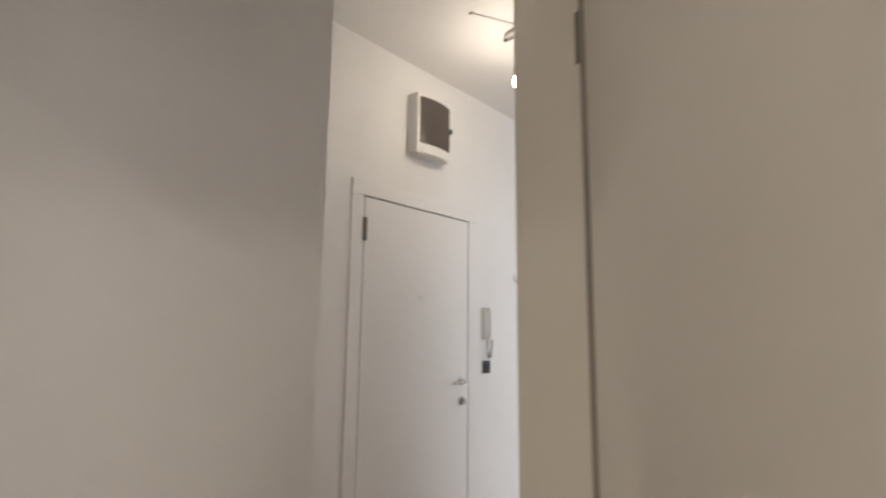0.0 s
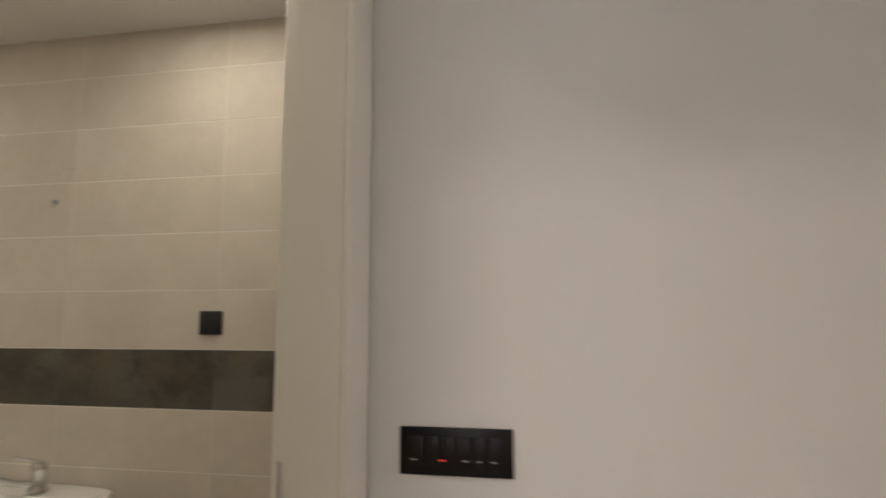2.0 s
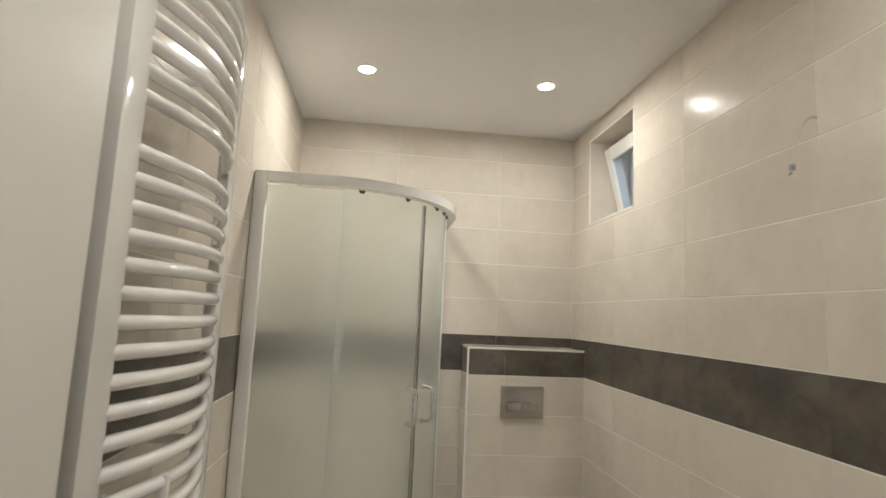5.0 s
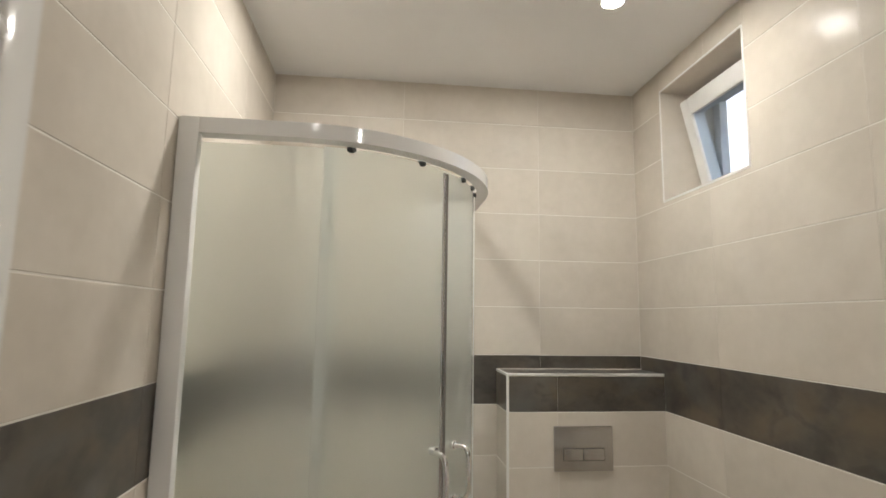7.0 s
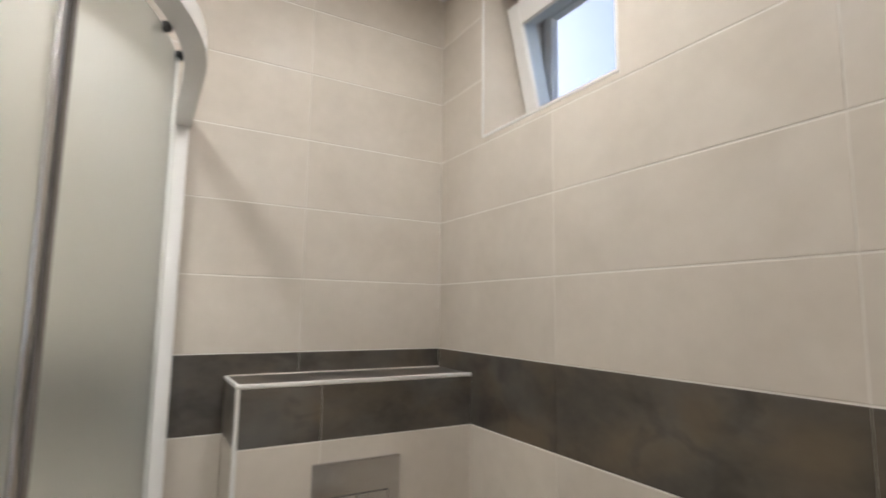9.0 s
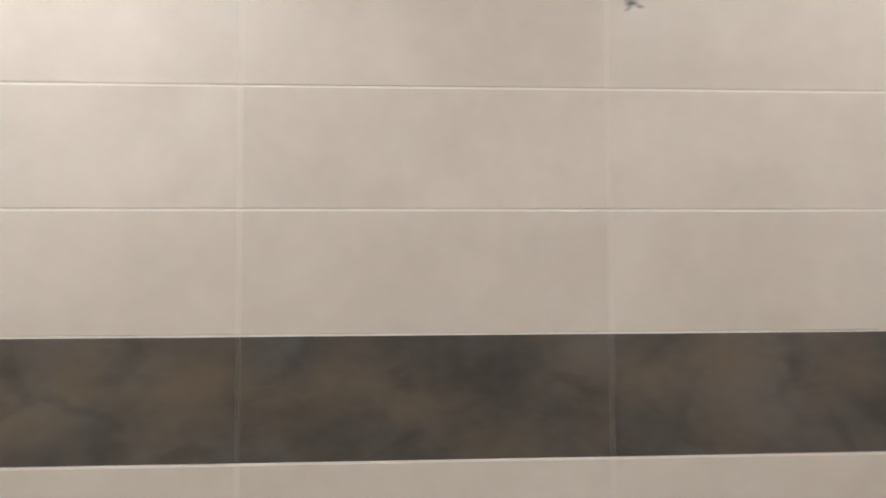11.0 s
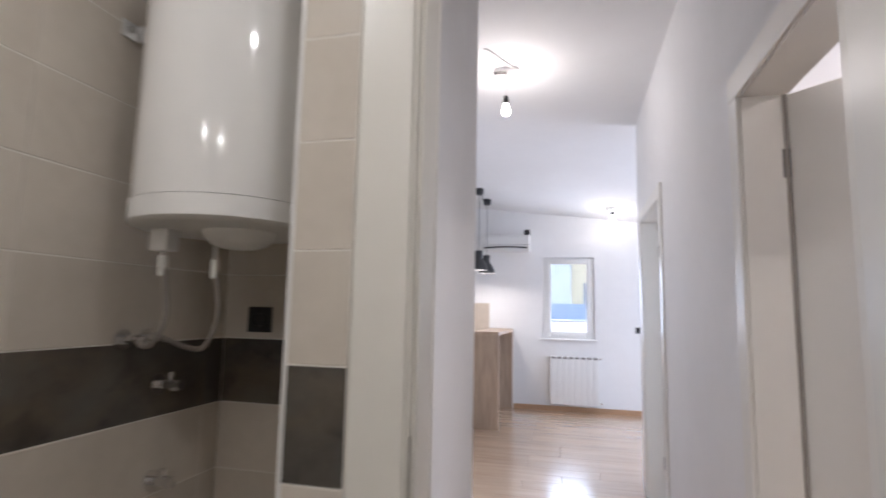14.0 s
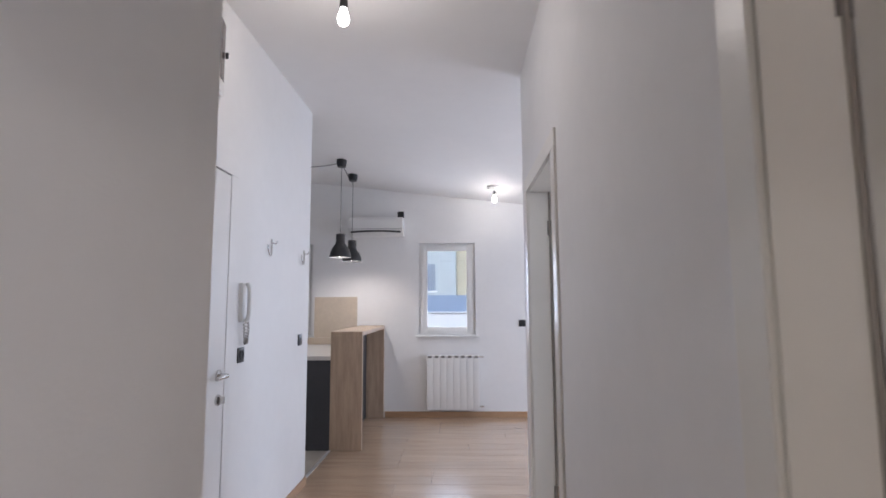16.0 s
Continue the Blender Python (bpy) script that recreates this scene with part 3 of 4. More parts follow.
# ---- bathroom: boxed cistern, flush plate, toilet ----
BX, BY, BZ = 0.634, -2.776, 1.152
cistern = structure("wall_cistern_box", box(0.0, BX - G, YS, BY - G, 0, BZ - G), M_GROUT, "tiled cistern box with a dark top row and white edge trims", "wall")
flush = thing("flush_plate", (0.34, BY, 0.79), "brushed steel flush plate on the cistern box", "flush plate")
part("plate", box(0.224, 0.455, BY, BY + 0.012, 0.793, 0.958, 0.004), M_STEEL, flush, "", True)
# groove shade painted as a dark sheet under the two buttons
part("button_gap_shade", box(0.258, 0.421, BY + 0.0118, BY + 0.0128, 0.832, 0.879), M_GAPSHADE_WIRE, flush, "dark sheet standing in for the shade round the buttons")
part("button", box(0.2605, 0.342, BY + 0.012, BY + 0.016, 0.8345, 0.8765, 0.001), M_STEEL, flush, "small half-flush button", True)
part("button", box(0.3445, 0.4185, BY + 0.012, BY + 0.016, 0.8345, 0.8765, 0.001), M_STEEL, flush, "small full-flush button", True)
wc = thing("toilet", (0.335, -2.52, 0.0), "white ceramic wall-hung toilet with the lid shut", "toilet")


def wc_ring(s, z, yoff=0.0):
    pts = []
    for k in range(28):
        a = 2 * math.pi * k / 28
        c, sn = math.cos(a), math.sin(a)
        y = -2.56 + (0.30 if sn > 0 else 0.21) * s * sn + yoff
        pts.append((0.335 + 0.172 * s * (abs(c) ** 0.8) * (1 if c > 0 else -1), y, z))
    return pts


def loft(rings, bm=None):
    own = bmesh.new()
    vs = [[own.verts.new(p) for p in r] for r in rings]
    n = len(vs[0])
    for a, b in zip(vs, vs[1:]):
        for k in range(n):
            own.faces.new((a[k], a[(k + 1) % n], b[(k + 1) % n], b[k]))
    own.faces.new(vs[0])
    own.faces.new(vs[-1])
    return join(bm, own)


part("bowl", loft([wc_ring(0.45, 0.075, -0.06), wc_ring(0.62, 0.115, -0.05), wc_ring(0.85, 0.215, -0.02), wc_ring(0.97, 0.305), wc_ring(1.0, 0.330), wc_ring(1.0, 0.340)]), M_CERAMIC, wc, "", True)
part("seat", loft([wc_ring(1.0, 0.341), wc_ring(1.02, 0.347), wc_ring(1.02, 0.355), wc_ring(1.0, 0.359)]), M_PLASTIC, wc, "white seat ring", True)
part("lid", loft([wc_ring(1.0, 0.360), wc_ring(1.02, 0.365), wc_ring(1.01, 0.377), wc_ring(0.94, 0.385)]), M_PLASTIC, wc, "white shut lid", True)

# ---- bathroom: wash basin ----
CY = -1.213
RZ = 0.748
basin = thing("wash_basin", (0.22, CY, 0.60), "white ceramic wash basin hung on the tiled wall", "basin")


def basin_ring(s, z, shift=0.0, back=0.004):
    pts = []
    for k in range(48):
        a = 2 * math.pi * k / 48
        c, sn = math.cos(a), math.sin(a)
        y = CY + 0.299 * s * (abs(sn) ** 0.72) * (1 if sn > 0 else -1)
        if c > 0:
            x = 0.17 + shift + (0.275 * s) * (abs(c) ** 0.85)
        else:
            x = 0.17 + shift - (0.166 * s) * (abs(c) ** 0.35)
        pts.append((max(x, back), y, z))
    return pts


bm = loft([basin_ring(0.50, 0.585), basin_ring(0.75, 0.625), basin_ring(0.92, 0.69), basin_ring(0.99, 0.72), basin_ring(1.0, RZ - 0.010), basin_ring(0.99, RZ), basin_ring(0.95, RZ + 0.001),
           basin_ring(0.82, RZ - 0.006, 0.052, 0.11), basin_ring(0.78, RZ - 0.020, 0.056, 0.116), basin_ring(0.66, 0.665, 0.06, 0.12), basin_ring(0.40, 0.618, 0.05, 0.13), basin_ring(0.10, 0.612, 0.04, 0.15)])
part("bowl", bm, M_CERAMIC, basin, "", True)
part("overflow", mapped(lathe([(0.001, 0.0), (0.012, 0.0), (0.013, 0.002), (0.012, 0.004), (0.001, 0.003)], (0, 0, 0), seg=16), pose(0.124, CY, 0.700, 0, 75, 0)), M_CHROME, basin, "chrome overflow ring", True)
part("drain", lathe([(0.001, 0.0), (0.030, 0.0), (0.030, 0.004), (0.001, 0.006)], (0.21, CY, 0.612)), M_CHROME, basin, "chrome drain", True)
part("pedestal_trap", rod((0.20, CY, 0.586), (0.20, CY, 0.42), 0.016), M_CHROME, basin, "chrome trap pipe", True)
tap = thing("mixer_tap", (0.075, CY + 0.021, RZ), "chrome single-lever mixer tap on the basin", "tap")
TX, TY = 0.075, CY + 0.021
part("body", lathe([(0.001, 0), (0.029, 0), (0.029, 0.006), (0.024, 0.012), (0.023, 0.060), (0.025, 0.064), (0.025, 0.080), (0.017, 0.092), (0.001, 0.095)], (TX, TY, RZ)), M_CHROME, tap, "", True)
part("spout", tube([(TX, TY, RZ + 0.022), (TX + 0.04, TY - 0.036, RZ + 0.032), (TX + 0.078, TY - 0.070, RZ + 0.052), (TX + 0.098, TY - 0.087, RZ + 0.055), (TX + 0.106, TY - 0.094, RZ + 0.036)], 0.0120), M_CHROME, tap, "swung chrome spout", True)
part("lever", mapped(box(-0.014, 0.078, -0.010, 0.010, -0.004, 0.004, 0.003), Matrix.Translation((TX, TY, RZ + 0.093)) @ pose(0, 0, 0, 0, -20, -40)), M_CHROME, tap, "flat chrome lever", True)

# ---- bathroom: boiler and its pipes ----
CX, CYB, RB = 0.314, 0.235, 0.209
boiler = thing("water_heater", (CX, CYB, 1.49), "glossy white electric water heater hung in the niche", "boiler")
part("shell", lathe([(0.20, 1.532), (RB, 1.533), (RB, 2.052), (0.20, 2.053)], (CX, CYB, 0), seg=64), M_ENAMEL, boiler, "", True)
part("top_cap", lathe([(0.20, 2.0535), (RB + 0.0015, 2.054), (RB + 0.0015, 2.088), (RB - 0.006, 2.102), (RB - 0.03, 2.112), (0.10, 2.120), (0.001, 2.121)], (CX, CYB, 0), seg=64), M_PLASTIC, boiler, "white plastic top ring", True)
part("bottom_cap", lathe([(0.001, 1.478), (RB - 0.03, 1.479), (RB - 0.005, 1.482), (RB + 0.002, 1.488), (RB + 0.002, 1.531), (0.001, 1.5315)], (CX, CYB, 0), seg=64), M_PLASTIC, boiler, "white plastic bottom ring", True)
part("dome", lathe([(0.001, 1.440), (0.04, 1.442), (0.062, 1.450), (0.078, 1.464), (0.083, 1.479), (0.001, 1.4791)], (CX + 0.035, CYB - 0.01, 0), seg=40), M_PLASTIC, boiler, "rounded white cover under the heater", True)
part("switch_box", box(CX - 0.140, CX - 0.090, CYB - 0.095, CYB - 0.055, 1.43, 1.484, 0.006), M_PLASTIC, boiler, "small white box under the heater", True)
for sx, wall in ((-1, 0.001), (1, 0.603)):
    ex = CX + sx * 0.205
    part("bracket", box(min(wall, ex), max(wall, ex), 0.222, 0.227, 1.982, 2.026, 0.002), M_ZINC, boiler, "bright steel mounting bracket", True)
    part("bracket_plate", box(min(wall, wall - sx * 0.006), max(wall, wall - sx * 0.006), 0.178, 0.2215, 1.982, 2.026, 0.002), M_ZINC, boiler, "steel wall plate", True)
    part("bolt", rod((wall, 0.200, 2.004), (wall - sx * 0.018, 0.200, 2.004), 0.009, seg=6), M_STEEL, boiler, "hexagon bolt")
for nm, sx0, sy0, end, dip in (("hose", CX - 0.115, CYB - 0.075, (0.035, 0.268, 1.222), 1.215), ("hose", CX - 0.06, CYB + 0.03, (0.035, 0.345, 1.222), 1.205)):
    hose = thing("water_hose", (end[0], end[1], end[2]), "pale braided hose looping under the water heater", "hose", "hoses under the heater")
    pts = [(sx0, sy0, 1.41), (sx0 + 0.012, sy0, 1.36), (sx0 + 0.02, sy0, 1.28), (sx0 - 0.02, sy0 + 0.01, dip + 0.008), (sx0 - 0.09, (sy0 + end[1]) / 2, dip), (0.06, end[1], 1.222), end]
    part("tube", tube(pts, 0.0065), M_HOSE, hose, "", True)
    part("nut", rod((sx0, sy0, 1.375), (sx0, sy0, 1.42), 0.012, seg=6), M_CHROME, hose, "chrome nut")
    part("pipe", rod((sx0, sy0, 1.41), (sx0, sy0, 1.4775), 0.008, seg=12), M_STEEL, hose, "short steel pipe", True)
    part("elbow", rod((0.001, end[1], end[2]), (0.045, end[1], end[2]), 0.013), M_CHROME, hose, "chrome wall elbow", True)
    part("rosette", rod((0.0, end[1], end[2]), (0.006, end[1], end[2]), 0.026, seg=24), M_CHROME, hose, "chrome rosette", True)
for vz in (1.096, 0.845):
    v = thing("angle_valve", (0.0, 0.40, vz), "small chrome angle valve on the niche wall", "valve", "valves in the niche")
    part("rosette", rod((0.0, 0.40, vz), (0.006, 0.40, vz), 0.028, seg=24), M_CHROME, v, "", True)
    part("body", rod((0.004, 0.40, vz), (0.055, 0.40, vz), 0.011), M_CHROME, v, "", True)
    part("outlet", rod((0.038, 0.40, vz), (0.038, 0.40, vz + 0.034), 0.009), M_CHROME, v, "threaded outlet", True)
    part("knob", rod((0.050, 0.40, vz), (0.072, 0.40, vz), 0.017, seg=12, r2=0.014), M_CHROME, v, "round knob", True)


# ---- switches and sockets ----
def wall_plate(name, label, category, m, w, h, buttons, group=""):
    """A black plate on a wall; m takes (along, out, up) from its middle to the world."""
    root = thing(name, m.translation, label, category, group)
    part("plate", mapped(box(-w / 2, w / 2, 0, 0.007, -h / 2, h / 2, 0.002), m), M_BLACK, root, "", True)
    for k in range(buttons):
        a = -w / 2 + 0.009 + (w - 0.018) * k / max(buttons, 1)
        b = -w / 2 + 0.009 + (w - 0.018) * (k + 1) / max(buttons, 1) - 0.0012
        part("rocker", mapped(mapped(box(a, b, 0.0075, 0.0115, -h / 2 + 0.009, h / 2 - 0.009, 0.0015), pose(0, 0, 0, 2.5, 0, 0)), m), M_BLACK, root, "black rocker", True)
    if not buttons:
        part("insert", mapped(lathe([(0.001, 0.0), (0.019, 0.0), (0.020, 0.004), (0.024, 0.004), (0.024, -0.001), (0.001, -0.001)], (0, 0, 0), seg=24), m @ pose(0, 0.0075, 0, -90, 0, 0)), M_BLACK, root, "round socket well", True)
    return root


on_west = lambda x, y, z: plan(x, y, (0, 1), (1, 0)) @ Matrix.Translation((0, 0, z))
on_north = lambda x, y, z: plan(x, y, (1, 0), (0, -1)) @ Matrix.Translation((0, 0, z))
wall_plate("light_switch", "black double rocker switch on beige bathroom tiles", "switch", on_west(0.0, -0.638, 1.300), 0.083, 0.080, 2)
wall_plate("wall_socket", "black socket on the niche wall under the water heater", "socket", on_north(0.128, 0.668, 1.270), 0.084, 0.080, 0)
wall_plate("wall_socket", "black socket under the door intercom", "socket", on_west(XE, 3.005, 1.072), 0.080, 0.080, 0)
wall_plate("light_switch", "black switch near the end of the entrance wall", "switch", on_west(XE, 4.04, 1.083), 0.080, 0.080, 1)
wall_plate("light_switch", "black switch on the far wall beside the window", "switch", on_north(1.945, YF, 1.105), 0.082, 0.080, 1)
wall_plate("wall_socket", "black socket above the air conditioner", "socket", on_north(0.472, YF, 2.445), 0.080, 0.080, 0)

panel = thing("switch_panel", (XW, 0.315, 1.10), "wide black multi-gang switch panel with a red light", "switch")
pm = on_west(XW, 0.307, 1.100)
part("frame", mapped(box(-0.098, 0.098, 0, 0.008, -0.040, 0.040, 0.003), pm), M_PANEL, panel, "", True)
for k in range(6):
    a = -0.082 + 0.0275 * k
    part("rocker", mapped(mapped(box(a, a + 0.0263, 0.0075, 0.0095, -0.026, 0.026, 0.001), pose(0, 0, 0, 0.5, 0, 0)), pm), M_PANEL, panel, "glossy black rocker", True)
for c, w, material in ((-0.0725, 0.011, M_GREYMARK), (-0.0265, 0.0035, M_RED), (-0.0195, 0.0035, M_RED), (0.0176, 0.011, M_GREYMARK), (0.041, 0.010, M_GREYMARK), (0.065, 0.010, M_GREYMARK)):
    red = material is M_RED
    part("led" if red else "mark", mapped(box(c - w / 2, c + w / 2, 0.0090, 0.0104, -0.0150, -0.0120), pm), material, panel, "red pilot light" if red else "pale printed mark")

# ---- bathroom: cable end on the wall, spots ----
cable = thing("cable_end", (0.0, -1.228, 1.87), "loose cable end with bare coloured wires on the tiles", "cable")
part("sheath", tube([(-0.002, -1.222, 1.868), (0.018, -1.222, 1.866), (0.040, -1.221, 1.845), (0.060, -1.218, 1.800), (0.074, -1.214, 1.755), (0.080, -1.212, 1.730)], 0.0024), M_CABLE, cable, "cream cable sheath", True)
part("wire", tube([(0.080, -1.212, 1.730), (0.086, -1.207, 1.722), (0.090, -1.198, 1.722)], 0.0015), M_BLUE, cable, "blue wire", True)
part("wire", tube([(0.080, -1.212, 1.730), (0.084, -1.214, 1.714), (0.086, -1.220, 1.704)], 0.0015), M_GAPSHADE_WIRE, cable, "brown wire", True)
part("wire", tube([(0.080, -1.212, 1.730), (0.090, -1.208, 1.712), (0.094, -1.200, 1.704)], 0.0017), M_GREYMARK, cable, "grey wire", True)
part("terminal", box(0.076, 0.088, -1.218, -1.207, 1.716, 1.732, 0.002), M_GREYMARK, cable, "small grey terminal", True)
for sx, sy in SPOTS:
    s = thing("ceiling_spot", (sx, sy, BATH_Z), "round recessed ceiling spot, lit, with a white rim", "lamp", "bathroom ceiling spots")
    part("rim", lathe([(0.036, 0.0), (0.036, -0.003), (0.044, -0.004), (0.046, 0.0)], (sx, sy, BATH_Z)), M_PLASTIC, s, "white rim", True)
    part("lens", lathe([(0.001, -0.0012), (0.035, -0.0012), (0.035, 0.002), (0.001, 0.002)], (sx, sy, BATH_Z)), M_SPOTGLOW, s, "glowing lens")

# ---- bathroom window, tilted inwards ----
w1 = thing("window_1", (-0.25, -2.48, 1.825), "small white tilted window high in the tiles", "window", kind="structure")
y0, y1, z0, z1 = BW
for nm, bx in (("frame_side", (-0.262, -0.235, y0, y0 + 0.045, z0, z1)), ("frame_side", (-0.262, -0.235, y1 - 0.045, y1, z0, z1)), ("frame_sill", (-0.262, -0.235, y0 + 0.045, y1 - 0.045, z0, z0 + 0.045)), ("frame_head", (-0.262, -0.235, y0 + 0.045, y1 - 0.045, z1 - 0.045, z1))):
    part(nm, box(*bx, 0.003), M_PLASTIC, w1, "white plastic frame")
tilt = Matrix.Translation((-0.225, 0, z0 + 0.02)) @ Matrix.Rotation(radians(13), 4, "Y") @ Matrix.Translation((0.225, 0, -z0 - 0.02))
sash = [("sash_side", (-0.232, -0.165, y0 + 0.020, y0 + 0.072, z0 + 0.02, z1 - 0.03)), ("sash_side", (-0.232, -0.165, y1 - 0.072, y1 - 0.020, z0 + 0.02, z1 - 0.03)), ("sash_rail", (-0.232, -0.165, y0 + 0.0715, y1 - 0.0715, z0 + 0.02, z0 + 0.090)), ("sash_rail", (-0.232, -0.165, y0 + 0.0715, y1 - 0.0715, z1 - 0.100, z1 - 0.03))]
for nm, bx in sash:
    part(nm, mapped(box(*bx, 0.008), tilt), M_PLASTIC, w1, "white tilted sash", True)
ob = part("pane", mapped(box(-0.184, -0.178, y0 + 0.068, y1 - 0.068, z0 + 0.085, z1 - 0.095), tilt), M_PANE, w1, "clear pane")
ob.visible_shadow = False
part("reveal", box(-0.234, -0.0005, y0, y0 + 0.008, z0 + 0.008, z1 - 0.008), M_TILE, w1, "beige tiled reveal")
part("reveal", box(-0.234, -0.0005, y1 - 0.008, y1, z0 + 0.008, z1 - 0.008), M_TILE, w1, "beige tiled reveal")
part("reveal", box(-0.234, -0.0005, y0, y1, z0, z0 + 0.008), M_TILE, w1, "beige tiled sill")
part("reveal", box(-0.234, -0.0005, y0, y1, z1 - 0.008, z1), M_TILE, w1, "beige tiled head")
for bx in ((-0.006, 0.002, y0 - 0.001, y0 + 0.006, z0, z1), (-0.006, 0.002, y1 - 0.006, y1 + 0.001, z0, z1), (-0.006, 0.002, y0, y1, z0 - 0.001, z0 + 0.006), (-0.006, 0.002, y0, y1, z1 - 0.006, z1 + 0.001)):
    part("edge_trim", box(*bx, 0.0015), M_PLASTIC, w1, "cream edge trim")

# corner trims of the tiling
structure("trim_cistern_joint", box(0.002, BX - 0.008, YS + 0.0005, YS + 0.005, BZ - 0.004, BZ + 0.003), M_GROUT, "pale joint where the cistern top meets the wall", "trim")
for nm, bx in (("trim_cistern_front", (0.0, BX + 0.002, BY - 0.007, BY + 0.002, BZ - 0.007, BZ + 0.002)), ("trim_cistern_side", (BX - 0.007, BX + 0.002, YS, BY - 0.0075, BZ - 0.007, BZ + 0.002)), ("trim_cistern_edge", (BX - 0.007, BX + 0.002, BY - 0.007, BY + 0.002, 0, BZ - 0.0075)), ("trim_nib", (0.598, 0.607, 0.018, 0.027, 0, BATH_Z))):
    structure(nm, box(*bx, 0.002), M_PLASTIC, "cream plastic edge trim of the tiling", "trim")

# ---- hall: fuse box, intercom, hooks, lamp ----
fuse = thing("fuse_box", (XE, 2.39, 2.30), "white fuse box with a bowed smoked door", "fuse box")
part("case", box(XE, XE + 0.075, 2.248, 2.545, 2.312, 2.670, 0.006), M_PLASTIC, fuse, "", True)
bm = bmesh.new()
cols = []
for k in range(11):
    f = k / 10
    yy = 2.272 + 0.262 * f
    xx = XE + 0.076 + 0.022 * math.sin(math.pi * f)
    cols.append([bm.verts.new((XE + 0.074, yy, 2.372)), bm.verts.new((xx, yy, 2.372)), bm.verts.new((xx, yy, 2.650)), bm.verts.new((XE + 0.074, yy, 2.650))])
for a, b in zip(cols, cols[1:]):
    for k in range(4):
        bm.faces.new((a[k], a[(k + 1) % 4], b[(k + 1) % 4], b[k]))
bm.faces.new(cols[0])
bm.faces.new(cols[-1])
part("door", bm, M_SMOKE, fuse, "bowed brown smoked plastic door", True)
bm = bmesh.new()
cols = []
for k in range(11):
    f = k / 10
    yy = 2.250 + 0.290 * f
    xx = XE + 0.076 + 0.020 * math.sin(math.pi * f)
    cols.append([bm.verts.new((XE + 0.074, yy, 2.305)), bm.verts.new((xx, yy, 2.312)), bm.verts.new((xx, yy, 2.368)), bm.verts.new((XE + 0.074, yy, 2.370))])
for a, b in zip(cols, cols[1:]):
    for k in range(4):
        bm.faces.new((a[k], a[(k + 1) % 4], b[(k + 1) % 4], b[k]))
bm.faces.new(cols[0])
bm.faces.new(cols[-1])
part("front_bar", bm, M_PLASTIC, fuse, "bowed white lower bar", True)
part("latch", box(XE + 0.078, XE + 0.092, 2.532, 2.540, 2.49, 2.52, 0.002), M_BLACK, fuse, "small dark latch")

inter = thing("intercom", (XE, 2.99, 1.25), "pale grey door intercom handset with a coiled cord", "intercom")
part("base", box(XE, XE + 0.022, 2.962, 3.026, 1.245, 1.455, 0.006), M_PLASTIC, inter, "", True)
part("handset", tube([(XE + 0.034, 2.985, 1.452), (XE + 0.048, 2.985, 1.42), (XE + 0.050, 2.985, 1.34), (XE + 0.048, 2.985, 1.28), (XE + 0.034, 2.985, 1.248)], 0.012), M_PLASTIC, inter, "white handset", True)
pts = []
for k in range(121):
    f = k / 120
    a = math.pi * f
    base = Vector((XE + 0.028, 2.985 + 0.024 * (1 - math.cos(a)), 1.245 - 0.115 * math.sin(a)))
    pts.append(base + Vector((0.007 * math.sin(k * 1.05), 0.007 * math.cos(k * 1.05), 0.002 * math.sin(k * 1.05))))
part("cord", tube(pts, 0.0026, seg=6, sharp=True), M_HOSE, inter, "coiled grey cord", True)

for hy in (3.385, 4.065):
    hk = thing("coat_hook", (XE, hy, 1.70), "bent steel double coat hook on the white wall", "hook", "coat hooks")
    part("plate", box(XE, XE + 0.005, hy + 0.022, hy + 0.038, 1.655, 1.745, 0.002), M_STEEL, hk, "steel back plate")
    part("prong", tube([(XE + 0.004, hy + 0.030, 1.745), (XE + 0.006, hy + 0.030, 1.690), (XE + 0.010, hy + 0.012, 1.648), (XE + 0.014, hy - 0.022, 1.640), (XE + 0.016, hy - 0.055, 1.664), (XE + 0.016, hy - 0.068, 1.700)], 0.0048), M_STEEL, hk, "curved steel prong", True)
    part("prong", tube([(XE + 0.004, hy + 0.030, 1.725), (XE + 0.030, hy + 0.030, 1.715), (XE + 0.040, hy + 0.030, 1.735)], 0.0042), M_STEEL, hk, "short steel prong", True)


def ceil_z(x, y):
    return HALL_Z - max(0.0, (y - 4.25) / (YF - 4.25)) ** 1.5 * (0.075 + 0.115 * (x + 0.07))


